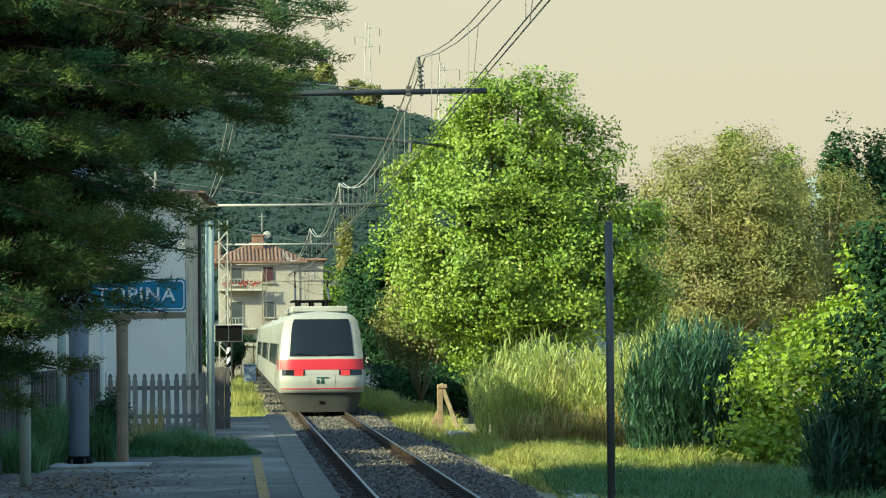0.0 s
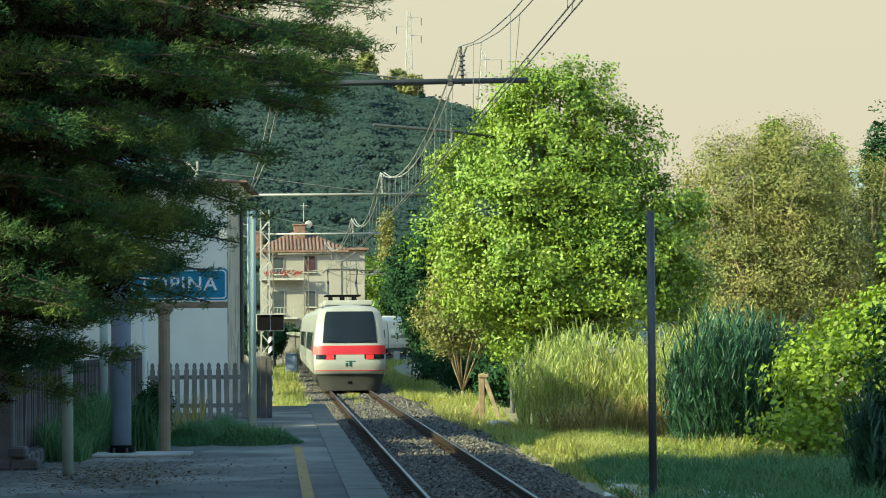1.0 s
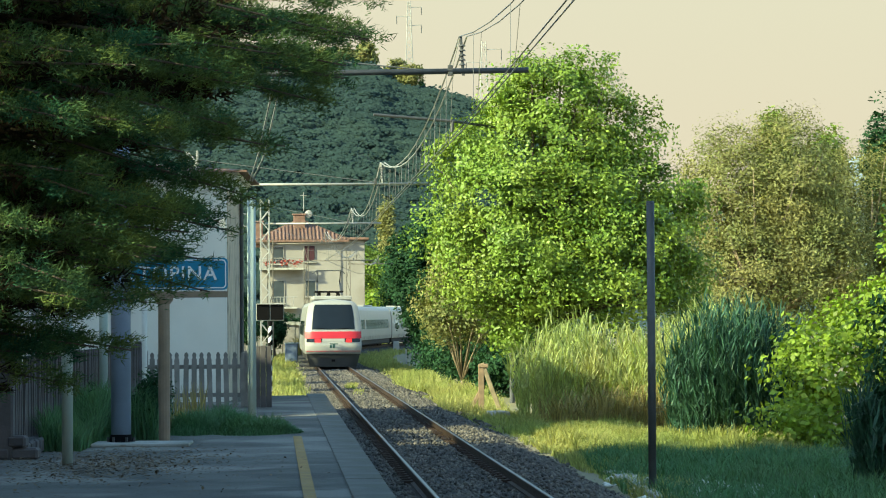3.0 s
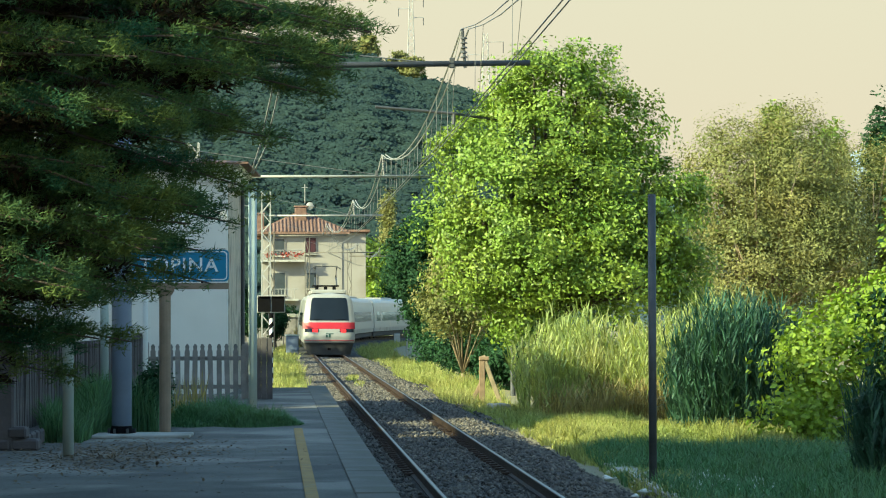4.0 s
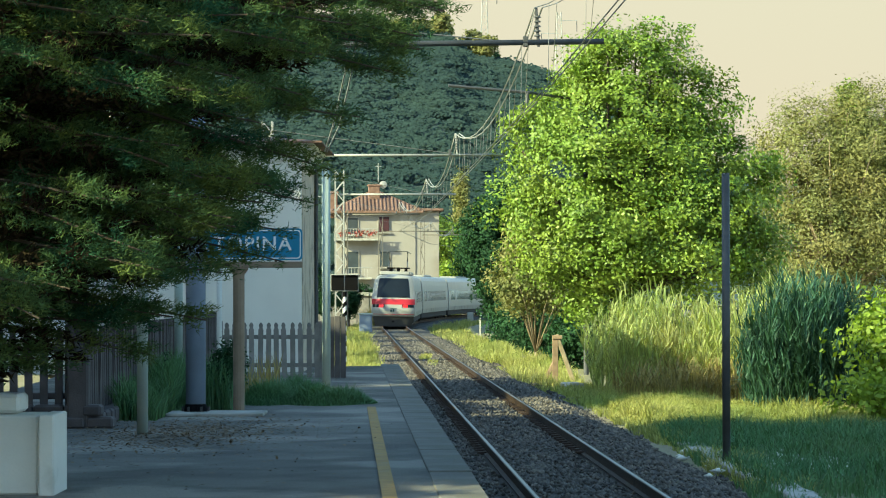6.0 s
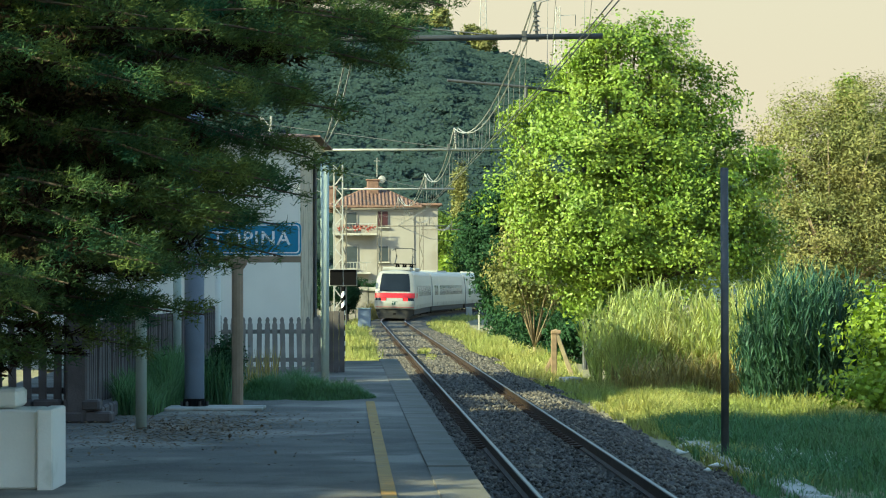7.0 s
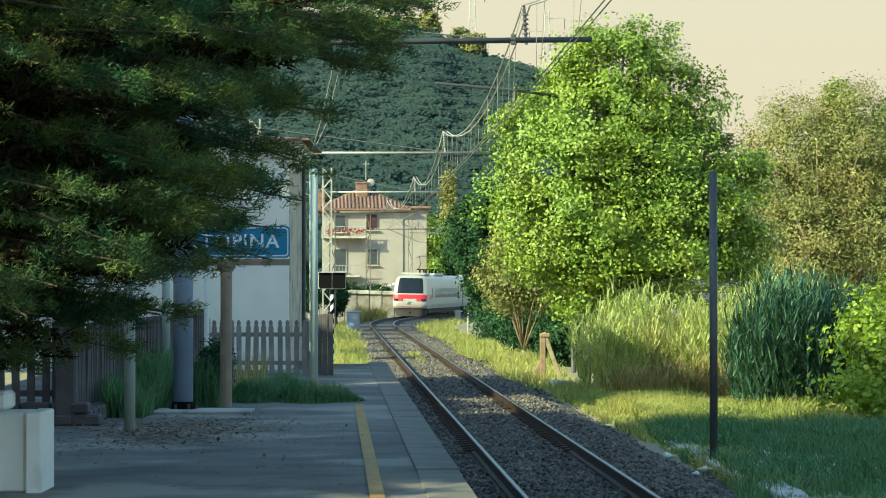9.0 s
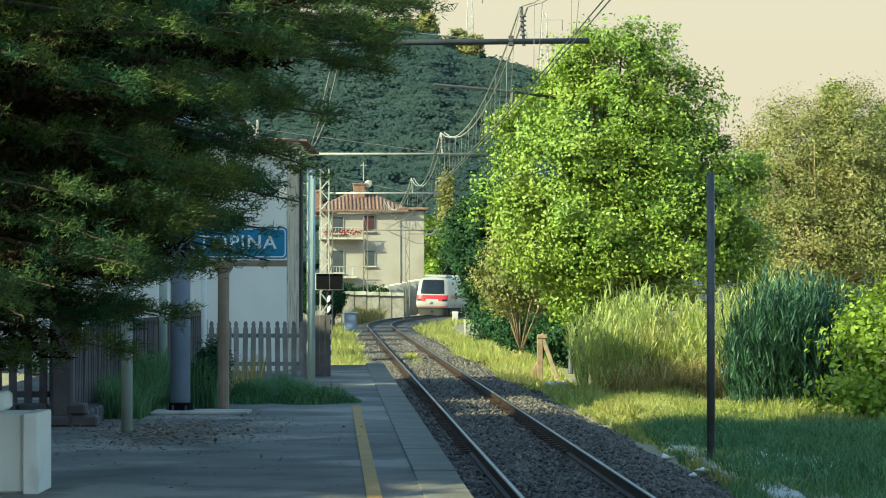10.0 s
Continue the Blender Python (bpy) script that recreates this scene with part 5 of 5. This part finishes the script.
blade_patch("platform_weeds", "green weeds along the foot of the fence", "weeds", [(-5.1, -4.5, 42, 50, 0.45), (-4.1, -3.65, 45.6, 47.2, 0.45)], 6000, 0.8, 0.02, 0.5, "moundgrass", 97)
blade_patch("track_weeds", "sparse weeds between the rails", "weeds", [(-1.40, -1.0, 101, 109, -0.2), (-1.05, -0.7, 94, 100, -0.2)], 900, 0.16, 0.02, 0.5, "grass", 98)
tree("platform_shrub", "leafy green weed bush behind the blue post", (-3.83, 46.2, 0.45), [(0, 0, 0.5, 0.22, 0.25, 0.5), (0.08, 0, 0.8, 0.2, 0.2, 0.3)], 130, 30, 0.09, 0.06, "leafdark", 99, (0.02, 0.2), limbs=6, category="shrub")


blade_patch("straw_stems", "dry straw stems standing before the fence", "weeds", [(-3.9, -3.3, 50.5, 52.5, 0.45)], 120, 0.9, 0.02, 0.25, "drygrass", 101)
blade_patch("verge_grass", "sunlit tufts of grass along the gravel verge", "grass", [(2.2, 4.0, 70, 84, -0.52), (1.0, 2.6, 84, 100, -0.52)], 5000, 0.3, 0.03, 0.8, "grass", 102)


def litter():
    rng = np.random.default_rng(77)
    n = 4200
    p = np.stack([rng.normal(-3.7, 0.75, n), rng.normal(38.0, 2.2, n), np.full(n, 0.478)], 1)
    q = np.stack([rng.uniform(-4.6, -1.0, 160), rng.uniform(27, 40, 160), np.full(160, 0.478)], 1)
    tagged(new("fallen_leaves", leaf_mesh("fallen_leaves", np.concatenate([p, q]), 0.06, "dryleaf", rng, 0.6, 6.0)), "dry brown leaves and cones scattered on the platform", "leaves", kind="stuff")


litter()


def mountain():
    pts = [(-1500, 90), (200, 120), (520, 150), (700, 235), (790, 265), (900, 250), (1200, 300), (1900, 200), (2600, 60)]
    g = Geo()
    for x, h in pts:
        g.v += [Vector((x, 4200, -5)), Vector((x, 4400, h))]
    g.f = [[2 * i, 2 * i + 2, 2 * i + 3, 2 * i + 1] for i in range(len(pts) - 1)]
    tagged(part("mountain_backdrop", g, "mountain"), "distant mountain ridge, blue-grey from painted haze", "mountain", kind="structure")


mountain()


# ---- pieces of track and platform ----
def pieces():
    me = Geo().box((0, 0, 0), (2.4, 0.26, 0.2), 0.03).mesh("sleeper", "sleeper")
    rng = np.random.default_rng(5)
    for k in range(290):
        s = 22 + 0.62 * k
        x, y, a = track(s)
        o = part("sleeper", me, None, TRACK)
        o.matrix_basis = pose(x, y, -0.302 + rng.normal() * 0.004, 0, 0, -math.degrees(a))
    clip = Geo().box((0, 0, 0), (0.34, 0.10, 0.05), 0.01).mesh("rail_clip", "rail")
    for k in range(130):
        s = 44 + 0.62 * (k + 0.0)
        for side in (-0.755, 0.755):
            o = part("rail_clip", clip, None, TRACK)
            o.matrix_basis = pose(*beside(s, side, -0.15), 0, 0, 2.3)
    kerb = Geo().box((0, 0, 0), (0.46, 1.994, 0.16), 0.01).mesh("kerb_slab", "kerb")
    for k in range(36):
        x, y, a = track(1.0 + 2 * k)
        p = beside(1.0 + 2 * k, -1.86, 0.40 + rng.normal() * 0.003)
        o = part("kerb_slab", kerb, None, PLATFORM)
        o.matrix_basis = pose(*p, 0, 0, -math.degrees(a) + rng.normal() * 0.15)
    cover = Geo().box((0, 0, 0), (0.42, 0.96, 0.1), 0.02).mesh("trough_cover", "concrete")
    duct = thing("cable_trough", "row of flat concrete cable trough covers", "cable trough", kind="structure")
    for k in range(24):
        p = beside(28 + k, 3.25 + 0.02 * rng.normal(), -0.44)
        o = part("trough_cover", cover, None, duct)
        o.matrix_basis = pose(*p, rng.normal() * 1.5, rng.normal() * 2, 2.3 + rng.normal() * 2)
    # ballast stones
    n = 62000
    s = 24 + 126 * rng.random(n) ** 1.25
    off = rng.uniform(-1.7, np.where(s > 72, 3.7, 3.05), n)
    x = 2.95 - 0.0394 * s + off
    z = np.where(off > 1.7, -0.19 - np.minimum(off - 1.7, 1.05) * 0.34 + 0.10 * (s > 72) * np.sin(s * 0.9 + off * 2.0) * (off > 2.3), -0.185) + rng.normal(size=n) * 0.012
    near = np.abs(np.abs(off) - 0.755) < 0.12
    keep = ~near
    c = np.stack([x, s, z], 1)[keep]
    m = len(c)
    base = np.array([(1, 0, 0), (0, 1, 0), (-1, 0, 0), (0, -1, 0), (0, 0, 0.8), (0, 0, -0.8)], float)
    r = rng.uniform(0.022, 0.05, m) * np.interp(c[:, 1], (50, 90, 150), (1.0, 1.5, 2.0))
    ang = rng.uniform(0, 2 * np.pi, m)
    v = base[None] * rng.uniform(0.6, 1.3, (m, 6, 1)) * r[:, None, None]
    ca, sa = np.cos(ang)[:, None], np.sin(ang)[:, None]
    v = np.stack([v[:, :, 0] * ca - v[:, :, 1] * sa, v[:, :, 0] * sa + v[:, :, 1] * ca, v[:, :, 2] + v[:, :, 0] * 0.4], 2) + c[:, None, :]
    f = np.array([(0, 1, 4), (1, 2, 4), (2, 3, 4), (3, 0, 4), (1, 0, 5), (2, 1, 5), (3, 2, 5), (0, 3, 5)])
    faces = (np.arange(m)[:, None, None] * 6 + f[None]).reshape(-1, 3)
    tagged(new("ballast_stones", raw_mesh("ballast_stones", v.reshape(-1, 3), faces, "ballast")), "loose grey ballast stones between and beside the rails", "ballast", kind="stuff")
    n = 260
    c = np.stack([rng.normal(5.3, 0.7, n), rng.normal(46, 1.6, n), np.full(n, -0.44)], 1)
    v = (base[None] * rng.uniform(0.5, 1.4, (n, 6, 1)) * rng.uniform(0.03, 0.13, n)[:, None, None] * (1, 1, 0.5) + c[:, None, :]).reshape(-1, 3)
    faces = (np.arange(n)[:, None, None] * 6 + f[None]).reshape(-1, 3)
    tagged(new("rubble", raw_mesh("rubble", v, faces, "palecon")), "pale broken rubble in the shaded grass", "rubble", kind="stuff")


pieces()


# ---- what moves ----
def car_pose(s):
    a, b = track(s + 3.6), track(s + CAR - 4.0)
    yaw = -math.degrees(math.atan2(b[0] - a[0], b[1] - a[1]))
    d = Vector((b[0] - a[0], b[1] - a[1], 0)).normalized()
    p = Vector((a[0], a[1], 0)) - d * 3.6
    cant = 1.2 * min(1.0, max(0.0, (s + 13 - CURVE_AT + 30) / 60))
    return pose(p.x, p.y, 0.0, 0, 0, yaw) @ pose(0, 0, 0, 0, cant, 0)


def motions():
    ts = [0, 1, 2.5, 4, 4.5, 5.5, 7.5, 9, 10]
    ss = [92.0, 108.0, 131.0, 150.0, 157.0, 171.0, 198.0, 223.5, 242.0]
    for i, car in enumerate(CARS):
        walk(car, [(t, car_pose(float(np.interp(t, ts, ss)) + i * (CAR + 0.3))) for t in np.arange(0, 10.01, 0.5).tolist()])


motions()
